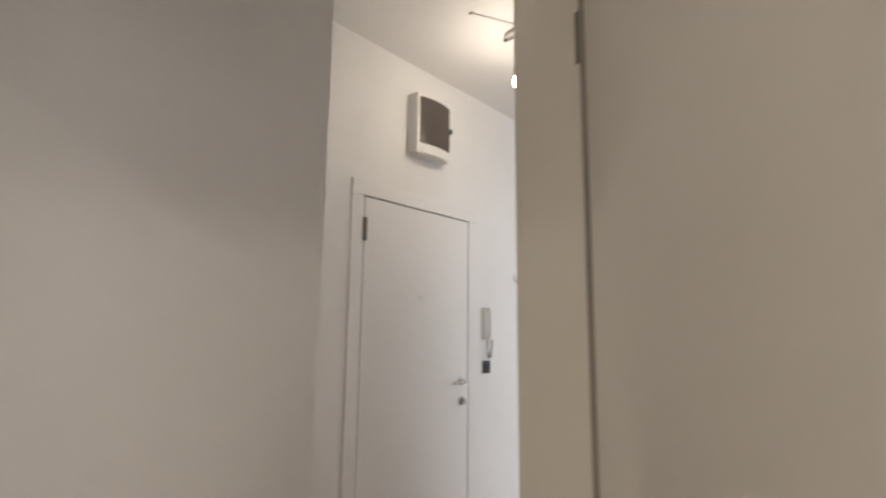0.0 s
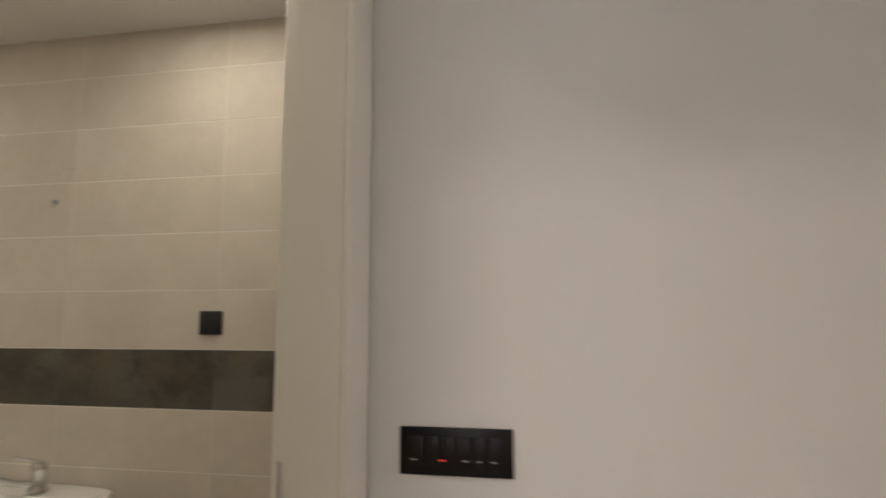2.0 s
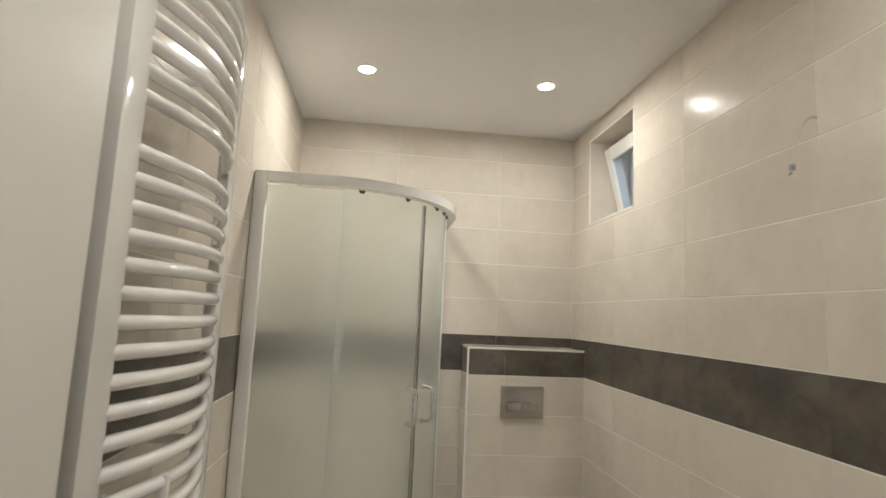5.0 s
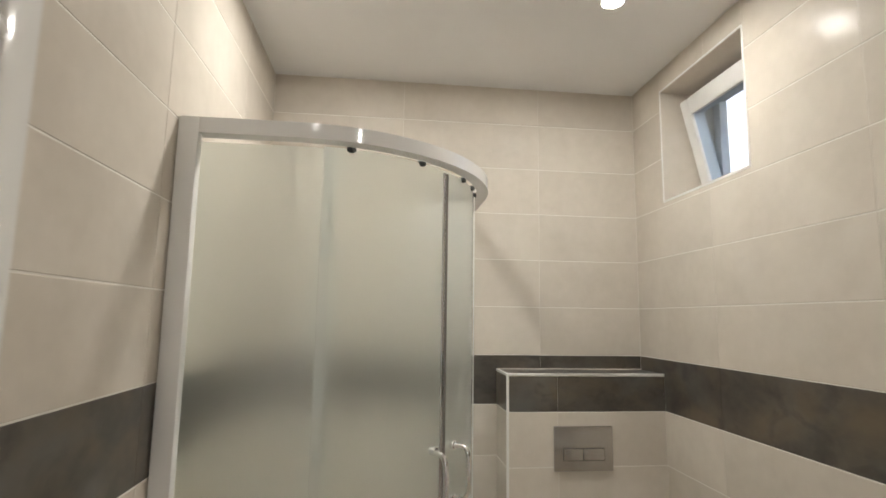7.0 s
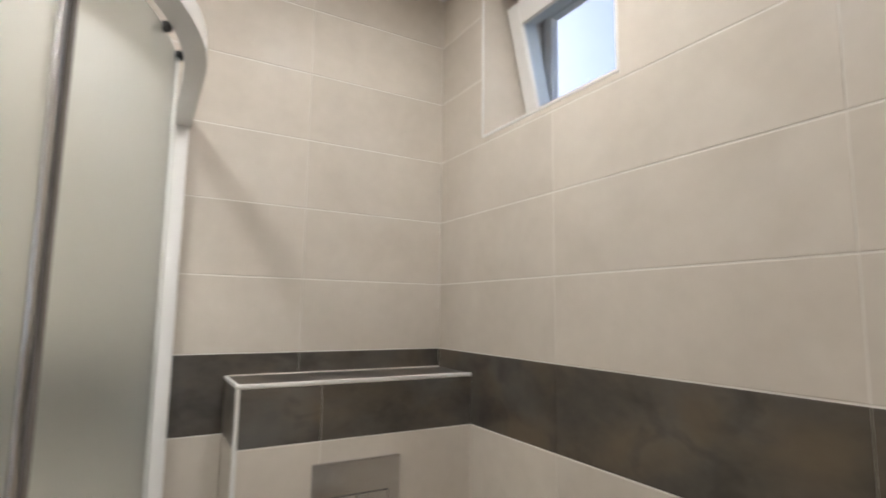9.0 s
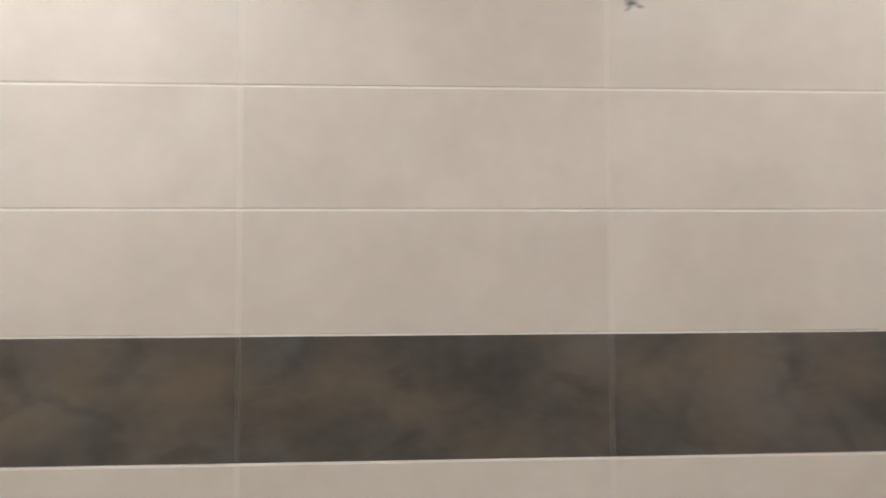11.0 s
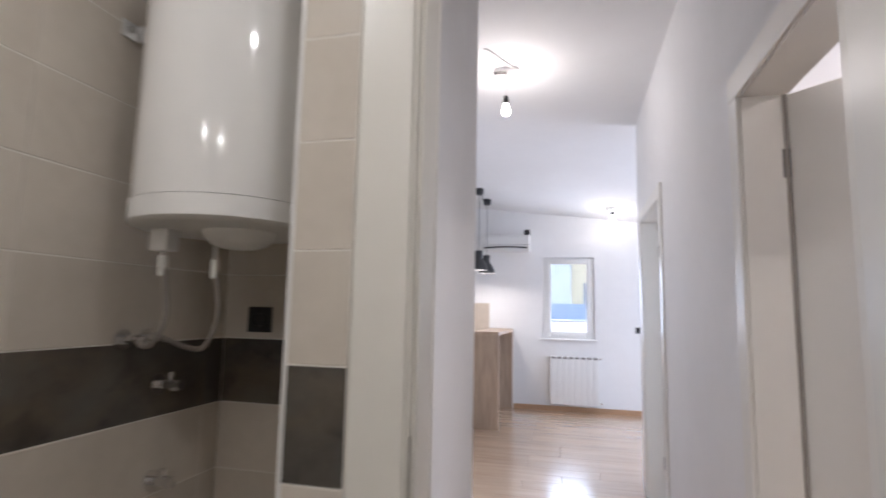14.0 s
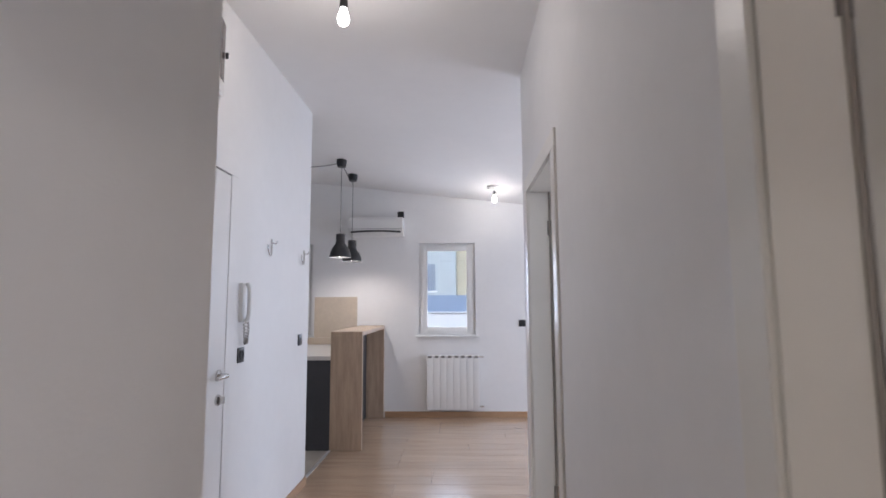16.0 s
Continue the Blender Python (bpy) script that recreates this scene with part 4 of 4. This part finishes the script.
def bare_bulb(x, y, z_top, z_bulb, label, strip):
    lampob = thing("hanging_bulb", (x, y, z_top), label, "lamp", "bare hanging bulbs")
    part("ceiling_plate", mapped(lathe([(0.001, 0.0), (0.055, 0.0), (0.055, -0.012), (0.050, -0.018), (0.001, -0.020)], (0, 0, 0)), Matrix.Translation((x, y, z_top)) @ Matrix.Diagonal((1.5, 0.8, 1, 1))), M_PLASTIC, lampob, "white ceiling plate", True)
    part("clamp", box(x - 0.075, x + 0.005, y - 0.014, y - 0.004, z_top - 0.034, z_top - 0.018, 0.002), M_STEEL, lampob, "grey wire clamp")
    part("clamp", rod((x - 0.078, y - 0.009, z_top - 0.026), (x - 0.066, y - 0.009, z_top - 0.026), 0.010), M_BLACK, lampob, "black terminal", True)
    part("wire", tube([(x, y - 0.008, z_top - 0.02), (x + 0.003, y - 0.010, (z_top + z_bulb) / 2), (x, y - 0.008, z_bulb + 0.07)], 0.0022), M_PLASTIC, lampob, "thin white wire", True)
    part("lamp_holder", lathe([(0.001, 0.100), (0.010, 0.098), (0.017, 0.088), (0.019, 0.052), (0.015, 0.045), (0.001, 0.044)], (x, y - 0.008, z_bulb)), M_BLACK, lampob, "dark lamp holder", True)
    ob = part("bulb", lathe([(0.001, -0.035), (0.012, -0.033), (0.0215, -0.025), (0.0255, -0.010), (0.0245, 0.006), (0.018, 0.026), (0.014, 0.040), (0.013, 0.046), (0.001, 0.0465)], (x, y - 0.008, z_bulb)), M_GLOW, lampob, "lit pear-shaped bulb", True)
    ob.visible_shadow = False
    if strip:
        part("ceiling_cable", mapped(box(-0.16, 0.16, -0.011, 0.011, -0.008, 0.0, 0.002), Matrix.Translation((x - 0.02, y - 0.15, z_top - 0.002)) @ pose(0, 0, 0, 0, 0, 64)), M_PLASTIC, lampob, "white cable duct on the ceiling")
    return lampob


bare_bulb(0.692, 2.383, HALL_Z, 2.587, "bare lit bulb hanging from the hall ceiling", True)
bare_bulb(3.0, 0.058, HALL_Z, 2.50, "bare lit bulb hanging in the bedroom", False)
bare_bulb(1.60, 6.108, ceil_z(1.60, 6.108), 2.525, "bare lit bulb under the sloping living room ceiling", False)

# ---- living room: windows, radiator, air conditioner ----
for wname, (x0, x1, z0, z1), lab in (("window_2", WIN1, "white plastic window in the far wall above the radiator"), ("window_3", WIN2, "white plastic kitchen window in the far wall")):
    w = thing(wname, ((x0 + x1) / 2, YF + 0.05, z0), lab, "window", kind="structure")
    fy0, fy1 = YF + 0.035, YF + 0.105
    for nm, bx in (("frame_side", (x0, x0 + 0.055, fy0, fy1, z0, z1)), ("frame_side", (x1 - 0.055, x1, fy0, fy1, z0, z1)), ("frame_sill", (x0 + 0.055, x1 - 0.055, fy0, fy1, z0, z0 + 0.05)), ("frame_head", (x0 + 0.055, x1 - 0.055, fy0, fy1, z1 - 0.05, z1)),
                   ("sash_side", (x0 + 0.035, x0 + 0.105, fy0 - 0.02, fy0 - 0.001, z0 + 0.03, z1 - 0.03)), ("sash_side", (x1 - 0.105, x1 - 0.035, fy0 - 0.02, fy0 - 0.001, z0 + 0.03, z1 - 0.03)),
                   ("sash_rail", (x0 + 0.105, x1 - 0.105, fy0 - 0.02, fy0 - 0.001, z0 + 0.03, z0 + 0.095)), ("sash_rail", (x0 + 0.105, x1 - 0.105, fy0 - 0.02, fy0 - 0.001, z1 - 0.095, z1 - 0.03))):
        part(nm, box(*bx, 0.004), M_PLASTIC, w, "white plastic profile", True)
    pane = part("pane", box(x0 + 0.10, x1 - 0.10, fy0 + 0.02, fy0 + 0.026, z0 + 0.09, z1 - 0.09), M_PANE, w, "clear pane")
    pane.visible_shadow = False
    part("window_sill", box(x0 - 0.035, x1 + 0.035, YF - 0.045, YF + 0.034, z0 - 0.022, z0 - 0.0005, 0.004), M_PLASTIC, w, "white inner sill", True)
    part("hinge", rod((x0 + 0.030, YF + 0.012, z0 + 0.10), (x0 + 0.030, YF + 0.012, z0 + 0.20), 0.010), M_PLASTIC, w, "white hinge cap", True)
    part("handle", tube([(x1 - 0.07, fy0 - 0.02, 1.5), (x1 - 0.07, fy0 - 0.05, 1.5), (x1 - 0.07, fy0 - 0.055, 1.38)], 0.008, sharp=True), M_PLASTIC, w, "white handle", True)

rad = thing("radiator", (1.09, YF - 0.06, 0.10), "white sectional aluminium radiator under the window", "radiator")
RX0, SEC = 0.795, 0.0785
for k in range(8):
    a = RX0 + SEC * k
    bm = box(a + 0.001, a + SEC - 0.001, YF - 0.105, YF - 0.092, 0.105, 0.700, 0.005)
    box(a + 0.012, a + SEC - 0.012, YF - 0.092, YF - 0.030, 0.12, 0.72, bevel=0.005, bm=bm)
    bx = box(a + 0.004, a + SEC - 0.004, YF - 0.100, YF - 0.030, 0.700, 0.735, 0.010)
    sec = part("section", bm, M_ENAMEL, rad, "", True)
    part("top_cap", bx, M_ENAMEL, sec, "", True)
    # no real slot: a dark strip paints the outlet's shade on the cap
    part("air_slot_shade", box(a + 0.018, a + SEC - 0.018, YF - 0.1015, YF - 0.099, 0.706, 0.726), M_GAPSHADE_WIRE, sec, "dark strip painting the shade of the air outlet")
for z in (0.14, 0.715):
    part("valve", rod((RX0 + 8 * SEC, YF - 0.06, z), (RX0 + 8 * SEC + 0.05, YF - 0.06, z), 0.012), M_CHROME, rad, "chrome valve", True)
    part("valve_pipe", rod((RX0 + 8 * SEC + 0.04, YF - 0.06, z), (RX0 + 8 * SEC + 0.04, YF, z), 0.008), M_CHROME, rad, "pipe into the wall", True)
for k in (1, 6):
    part("wall_hook", box(RX0 + SEC * k - 0.01, RX0 + SEC * k + 0.01, YF - 0.04, YF, 0.66, 0.68), M_PLASTIC, rad, "white wall hook")

ac = thing("air_conditioner", (0.19, YF - 0.1, 2.16), "white wall-mounted air conditioner with a dark outlet slot", "air conditioner")
bm = bmesh.new()
prof = [(0.0, 2.165), (-0.10, 2.165), (-0.175, 2.195), (-0.20, 2.235), (-0.205, 2.345), (-0.195, 2.378), (-0.15, 2.388), (0.0, 2.388)]
ends = [[bm.verts.new((x, YF + py, pz)) for py, pz in prof] for x in (-0.135, 0.515)]
for k in range(len(prof)):
    bm.faces.new((ends[0][k], ends[0][(k + 1) % len(prof)], ends[1][(k + 1) % len(prof)], ends[1][k]))
bm.faces.new(ends[0])
bm.faces.new(ends[1])
part("body", bm, M_PLASTIC, ac, "")
part("outlet", mapped(tube([(-0.30, 0, -0.010), (-0.15, 0, 0.001), (0, 0, 0.004), (0.15, 0, 0.001), (0.30, 0, -0.010)], 0.011, seg=8), Matrix.Translation((0.19, YF - 0.188, 2.216))), M_BLACK, ac, "dark curved outlet slot")
part("flap", mapped(box(-0.285, 0.285, -0.020, 0.020, -0.002, 0.002, 0.001), Matrix.Translation((0.19, YF - 0.160, 2.180)) @ pose(0, 0, 0, -22, 0, 0)), M_PLASTIC, ac, "white air flap")
part("front_seam", box(-0.136, 0.516, YF - 0.2065, YF - 0.200, 2.243, 2.247), M_GREYMARK, ac, "grey seam")

# ---- kitchen: bar, peninsula, backsplash, pendants ----
BY0, BY1 = 5.15, 6.595
bar = thing("bar_counter", (0.13, 5.9, 0), "oak-grain breakfast bar with panel legs", "bar")
part("bar_top", box(-0.020, 0.278, BY0, BY1, 1.045, 1.085, 0.002), M_OAKBAR, bar, "pale oak top")
part("panel_leg", box(-0.020, 0.278, BY0 + 0.001, BY0 + 0.040, 0.0, 1.0445, 0.002), M_OAKBAR, bar, "oak panel leg")
part("panel_leg", box(0.068, 0.278, BY1 - 0.040, BY1 - 0.001, 0.0, 1.0445, 0.002), M_OAKBAR, bar, "oak panel leg")
part("back_panel", box(0.048, 0.066, BY0 + 0.041, BY1 - 0.001, 0.0, 1.0445, 0.001), M_GREY, bar, "dark graphite back panel")
base = thing("base_cabinet", (-0.32, 5.9, 0), "graphite grey kitchen base cabinet with a plain end panel", "cabinet")
part("end_panel", box(-0.620, -0.022, BY0 + 0.002, BY0 + 0.020, 0.0, 0.818, 0.001), M_GREY, base, "dark end panel")
part("body", box(-0.600, 0.046, BY0 + 0.021, BY1, 0.10, 0.818), M_GREY, base, "")
for k in range(2):
    a = BY0 + 0.03 + 0.70 * k
    d = part("door", box(-0.620, -0.601, a, a + 0.695, 0.10, 0.812, 0.0015), M_GREY, base, "flat graphite door")
    part("handle", tube([(-0.621, a + 0.60, 0.74), (-0.645, a + 0.60, 0.74), (-0.645, a + 0.60, 0.60), (-0.621, a + 0.60, 0.60)], 0.005, sharp=True), M_STEEL, d, "steel bar handle", True)
part("plinth", box(-0.560, 0.046, BY0 + 0.021, BY1, 0.0, 0.0995), M_BLACK, base, "dark plinth")
wt = tagged(part("worktop", box(-0.640, -0.0225, BY0 - 0.004, BY1, 0.819, 0.857, 0.003), M_WORKTOP), "pale worktop on the graphite kitchen cabinet", "worktop")
sp = tagged(part("backsplash", box(-2.40, -0.057, YF - 0.008, YF - 0.0005, 0.86, 0.942, 0.001), M_SPLASH), "low beige strip under the kitchen window", "backsplash")
sp2 = tagged(part("backsplash", box(-0.583, -0.057, YF - 0.0085, YF - 0.0005, 0.943, 1.432, 0.001), M_SPLASH), "smooth beige backsplash panel on the far wall", "backsplash")


for px, py in PENDANTS:
    zt = ceil_z(px, py)
    pend = thing("pendant_lamp", (px, py, zt), "anthracite metal pendant lamp, lit, over the bar", "lamp", "pendant lamps over the bar")
    part("canopy", lathe([(0.001, 0.01), (0.052, 0.004), (0.052, -0.03), (0.044, -0.075), (0.001, -0.078)], (px, py, zt)), M_PENDANT, pend, "black ceiling cup", True)
    part("cord", rod((px, py, zt - 0.075), (px, py, 2.055), 0.0028, seg=8), M_RUBBER, pend, "black cord", True)
    part("shade", lathe([(0.001, 2.060), (0.045, 2.058), (0.047, 2.050), (0.046, 1.975), (0.052, 1.955), (0.082, 1.915), (0.104, 1.865), (0.110, 1.818), (0.107, 1.818), (0.100, 1.863), (0.078, 1.912), (0.048, 1.952), (0.042, 1.972), (0.001, 1.975)], (px, py, 0), seg=40), M_PENDANT, pend, "bell-shaped dark shade", True)
    ob = part("bulb", lathe([(0.001, 1.826), (0.03, 1.834), (0.042, 1.86), (0.034, 1.90), (0.02, 1.93), (0.001, 1.932)], (px, py, 0)), M_GLOW, pend, "lit bulb", True)
    ob.visible_shadow = False
flex = thing("ceiling_flex", (-0.2, 5.3, ceil_z(-0.2, 5.3)), "black flex slung below the ceiling between the pendants", "cable")
(ax, ay), (bx2, by2) = PENDANTS
part("flex", tube([(-0.62, 5.05, ceil_z(-0.62, 5.05) - 0.002), (-0.40, 5.22, 2.715), (-0.28, 5.30, 2.715), (-0.12, 5.42, 2.765), (ax, ay, ceil_z(ax, ay) - 0.02)], 0.004), M_RUBBER, flex, "", True)
part("flex", tube([(ax, ay, ceil_z(ax, ay) - 0.015), (-0.01, 5.70, 2.735), (0.0, 5.88, 2.715), (bx2, by2, ceil_z(bx2, by2) - 0.02)], 0.004), M_RUBBER, flex, "", True)

# ---- skirtings and floor strip ----
structure("baseboard_north", box(0.29, 4.5, YF - 0.014, YF, 0.0, 0.068, 0.003), M_SKIRT, "oak skirting along the far wall", "baseboard")
structure("baseboard_entrance", box(XE, XE + 0.014, 2.895, 4.25, 0.0, 0.060, 0.003), M_SKIRT, "oak skirting along the entrance wall", "baseboard")
structure("baseboard_hall", box(XW, XW + 0.014, 0.155, YC, 0.0, 0.060, 0.003), M_SKIRT, "oak skirting along the hall wall", "baseboard")
structure("baseboard_east", box(XR - 0.014, XR, 1.05, 2.43, 0.0, 0.060, 0.003), M_SKIRT, "oak skirting along the hall wall", "baseboard")
structure("trim_floor_strip", box(-0.030, -0.004, 4.255, BY0, -0.001, 0.005, 0.002), M_ZINC, "narrow metal strip between tiles and laminate", "trim")

# ---- outside the window ----
structure("ground", box(-400, 400, 8, 900, -8.1, -8), M_GROUND, "dull ground far below", "ground")
par = thing("terrace_wall", (1, 14.2, 0), "white rendered terrace wall beyond the window", "wall")
part("wall", box(-12, 12, 14.0, 14.3, -8, 1.10), M_FACADE2, par, "")
part("coping", box(-12, 12, 13.95, 14.35, 1.101, 1.14, 0.01), M_FACADE2, par, "pale coping")
shed = thing("low_building", (1, 20, -8), "low building with a blue-grey roof edge", "building")
part("wall", box(-16, 14, 20, 23, -8, 0.90), M_FACADE, shed, "")
part("roof", box(-16.3, 14.3, 19.7, 23.3, 0.901, 1.68), M_ROOF, shed, "blue-grey metal roof edge")
house = thing("apartment_building", (-5, 28, -8), "cream rendered apartment building", "building")
part("wall", box(-14, 1.02, 27, 34, -8, 9.0), M_FACADE, house, "")
part("roof", box(-14.4, 1.4, 26.6, 34.4, 9.001, 9.4), M_ROOF, house, "grey flat roof edge")
for fx in (-11.5, -8.5, -5.5, -2.6, -0.45):
    for fz in (-6, -3, 2.05, 5.0):
        win = part("window", box(fx - 0.42, fx + 0.42, 26.96, 27.02, fz, fz + 1.35), M_FARGLASS, house, "dark window")
        part("frame", box(fx - 0.5, fx + 0.5, 26.94, 26.959, fz - 0.1, fz - 0.01), M_FACADE2, win, "pale sill")
tower = thing("apartment_building", (6, 40, -8), "pale yellow apartment building further off", "building")
part("wall", box(-3.0, 12, 38, 46, -8, 7.6), M_YELLOW, tower, "")
part("roof", box(-3.2, 12.2, 37.8, 46.2, 7.601, 7.9), M_FACADE2, tower, "pale roof edge")
for fx in (2.3, 3.8, 5.3, 6.8):
    for fz in (-4, -1, 2, 5):
        part("window", box(fx - 0.45, fx + 0.45, 37.95, 38.02, fz, fz + 1.5), M_FARGLASS, tower, "dark window")
# ---- tiles and planks ----
PITCH_U, PITCH_V, JOINT_U, JOINT_V = 0.602, 0.2017, 0.0014, 0.0026
TILE_MESH = {}


def tile_mesh(w, h, material, d=T):
    key = (round(w, 3), round(h, 3), material.name)
    if key not in TILE_MESH:
        bm = bmesh.new()
        c, e = 0.0014, 0.0006
        back = [bm.verts.new((x, 0, z)) for x, z in ((0, 0), (w, 0), (w, h), (0, h))]
        mid = [bm.verts.new((x, d - c, z)) for x, z in ((0, 0), (w, 0), (w, h), (0, h))]
        front = [bm.verts.new((x, d, z)) for x, z in ((e, c), (w - e, c), (w - e, h - c), (e, h - c))]
        for a, b in ((back, mid), (mid, front)):
            for i in range(4):
                bm.faces.new((a[i], a[(i + 1) % 4], b[(i + 1) % 4], b[i]))
        bm.faces.new(front)
        bmesh.ops.recalc_face_normals(bm, faces=bm.faces)
        me = bpy.data.meshes.new("tile")
        bm.to_mesh(me)
        bm.free()
        me.materials.append(material)
        TILE_MESH[key] = me
    return TILE_MESH[key]


def tile_wall(parent, m, u0, u1, phase, z0=0.0, z1=BATH_Z, band=5, hole=None, lift=0.0):
    """Tiles on a plane: m takes (u, out, z) to the world. phase: where one upright joint stands."""
    inv = world_of(parent).inverted()
    k0 = math.floor((u0 - phase) / PITCH_U)
    row = 0
    while row * PITCH_V + lift < z1 - 0.012:
        a, b = max(z0, row * PITCH_V + lift), min(z1, (row + 1) * PITCH_V + lift)
        if b - a > 0.012:
            k = k0
            while phase + k * PITCH_U < u1 - 0.008:
                l, r = max(u0, phase + k * PITCH_U), min(u1, phase + (k + 1) * PITCH_U)
                k += 1
                if r - l < 0.008:
                    continue
                spans = [(l, r, a, b)]
                if hole and l < hole[1] and r > hole[0] and a < hole[3] and b > hole[2]:
                    h0, h1, hb, ht = hole
                    c0, c1 = max(a, hb), min(b, ht)
                    spans = [(l, h0, a, b), (h1, r, a, b), (max(l, h0), min(r, h1), a, hb), (max(l, h0), min(r, h1), ht, b)]
                for p, q, s, t in spans:
                    if q - p > 0.006 and t - s > 0.006:
                        ju = JOINT_U * (0.15 if row == band else 1.0)
                        me = tile_mesh(q - p - ju, t - s - JOINT_V, M_DARK if row == band else M_TILE)
                        ob = new("tile", me)
                        ob.parent = parent
                        ob.matrix_parent_inverse = inv
                        ob.matrix_basis = m @ Matrix.Translation((p + ju / 2, 0, s + JOINT_V / 2))
        row += 1


def plane(o, u, out):
    u, out = Vector(u), Vector(out)
    z = Vector((0, 0, 1))
    return Matrix(((u.x, out.x, z.x, o[0]), (u.y, out.y, z.y, o[1]), (u.z, out.z, z.z, o[2]), (0, 0, 0, 1)))


tile_wall(bath_west, plane((-T, 0, 0), (0, 1, 0), (1, 0, 0)), YS, 0.667, -1.22, hole=BW)
tile_wall(bath_south, plane((0, YS - T, 0), (1, 0, 0), (0, 1, 0)), 0.0, 1.60, 0.445)
tile_wall(bath_east, plane((1.60 + T, 0, 0), (0, 1, 0), (-1, 0, 0)), YS, 0.03, -1.35)
tile_wall(bath_niche, plane((0, 0.678, 0), (1, 0, 0), (0, -1, 0)), 0.0, 0.604, 0.5)
tile_wall(bath_nib, plane((0, 0.030, 0), (1, 0, 0), (0, -1, 0)), 0.600, 0.720, 0.15)
tile_wall(bath_over, plane((0, 0.030, 0), (1, 0, 0), (0, -1, 0)), 0.722, 1.60, 0.722, z0=2.115)
rng = random.Random(4)
PLANK = {}


def plank(x0, x1, y0, y1, parent, inv):
    key = (round(x1 - x0, 3), round(y1 - y0, 3))
    if key not in PLANK:
        bm = bmesh.new()
        w, d, c = x1 - x0, y1 - y0, 0.0012
        low = [bm.verts.new(p) for p in ((0, 0, -0.012), (w, 0, -0.012), (w, d, -0.012), (0, d, -0.012))]
        mid = [bm.verts.new((v.co.x, v.co.y, -c)) for v in low]
        top = [bm.verts.new(p) for p in ((c, c, 0), (w - c, c, 0), (w - c, d - c, 0), (c, d - c, 0))]
        for a, b in ((low, mid), (mid, top)):
            for i in range(4):
                bm.faces.new((a[i], a[(i + 1) % 4], b[(i + 1) % 4], b[i]))
        bm.faces.new(top)
        bmesh.ops.recalc_face_normals(bm, faces=bm.faces)
        me = bpy.data.meshes.new("plank")
        bm.to_mesh(me)
        bm.free()
        me.materials.append(M_OAK)
        PLANK[key] = me
    ob = new("plank", PLANK[key])
    ob.parent = parent
    ob.matrix_parent_inverse = inv
    ob.matrix_basis = Matrix.Translation((x0, y0, 0))


floor_ob = bpy.data.objects["floor"]
floor_inv = world_of(floor_ob).inverted()
W = 0.192
j = 0
y = 0.036
while y < YF - 0.004:
    y1 = min(y + W, YF)
    x_left = XE if y < 4.25 else -0.012
    x = x_left - rng.choice((0.0, 0.3, 0.6, 0.9))
    while x < 4.49:
        a, b = max(x, x_left), min(x + 1.28, 4.5)
        if b - a > 0.02:
            plank(a, b - 0.0008, y, y1 - 0.0008, floor_ob, floor_inv)
        x += 1.28
    y = y1
ky = 4.25
while ky < YF - 0.01:
    kx = -2.45
    while kx < -0.025:
        x1, y1 = min(kx + 0.6, -0.021), min(ky + 0.6, YF)
        ob = part("tile", box(kx + 0.0015, x1 - 0.0015, ky + 0.0015, y1 - 0.0015, -0.011, 0.0, 0.001, seg=1), M_FLOORTILE, floor_ob)
        kx = x1 if x1 < -0.03 else 0
    ky = y1
# cistern box
tile_wall(cistern, plane((0, BY - T, 0), (1, 0, 0), (0, 1, 0)), 0.0, BX - 0.008, 0.435, z1=BZ - 0.008)
tile_wall(cistern, plane((BX - T, 0, 0), (0, 1, 0), (1, 0, 0)), YS, BY - 0.008, -2.6, z1=BZ - 0.008)
for a, b in ((0.0, 0.435), (0.435, BX - 0.008)):
    part("tile", box(a + 0.001, b - 0.001, YS + 0.001, BY - 0.008, BZ - T, BZ, 0.0012, seg=1), M_DARK, cistern)
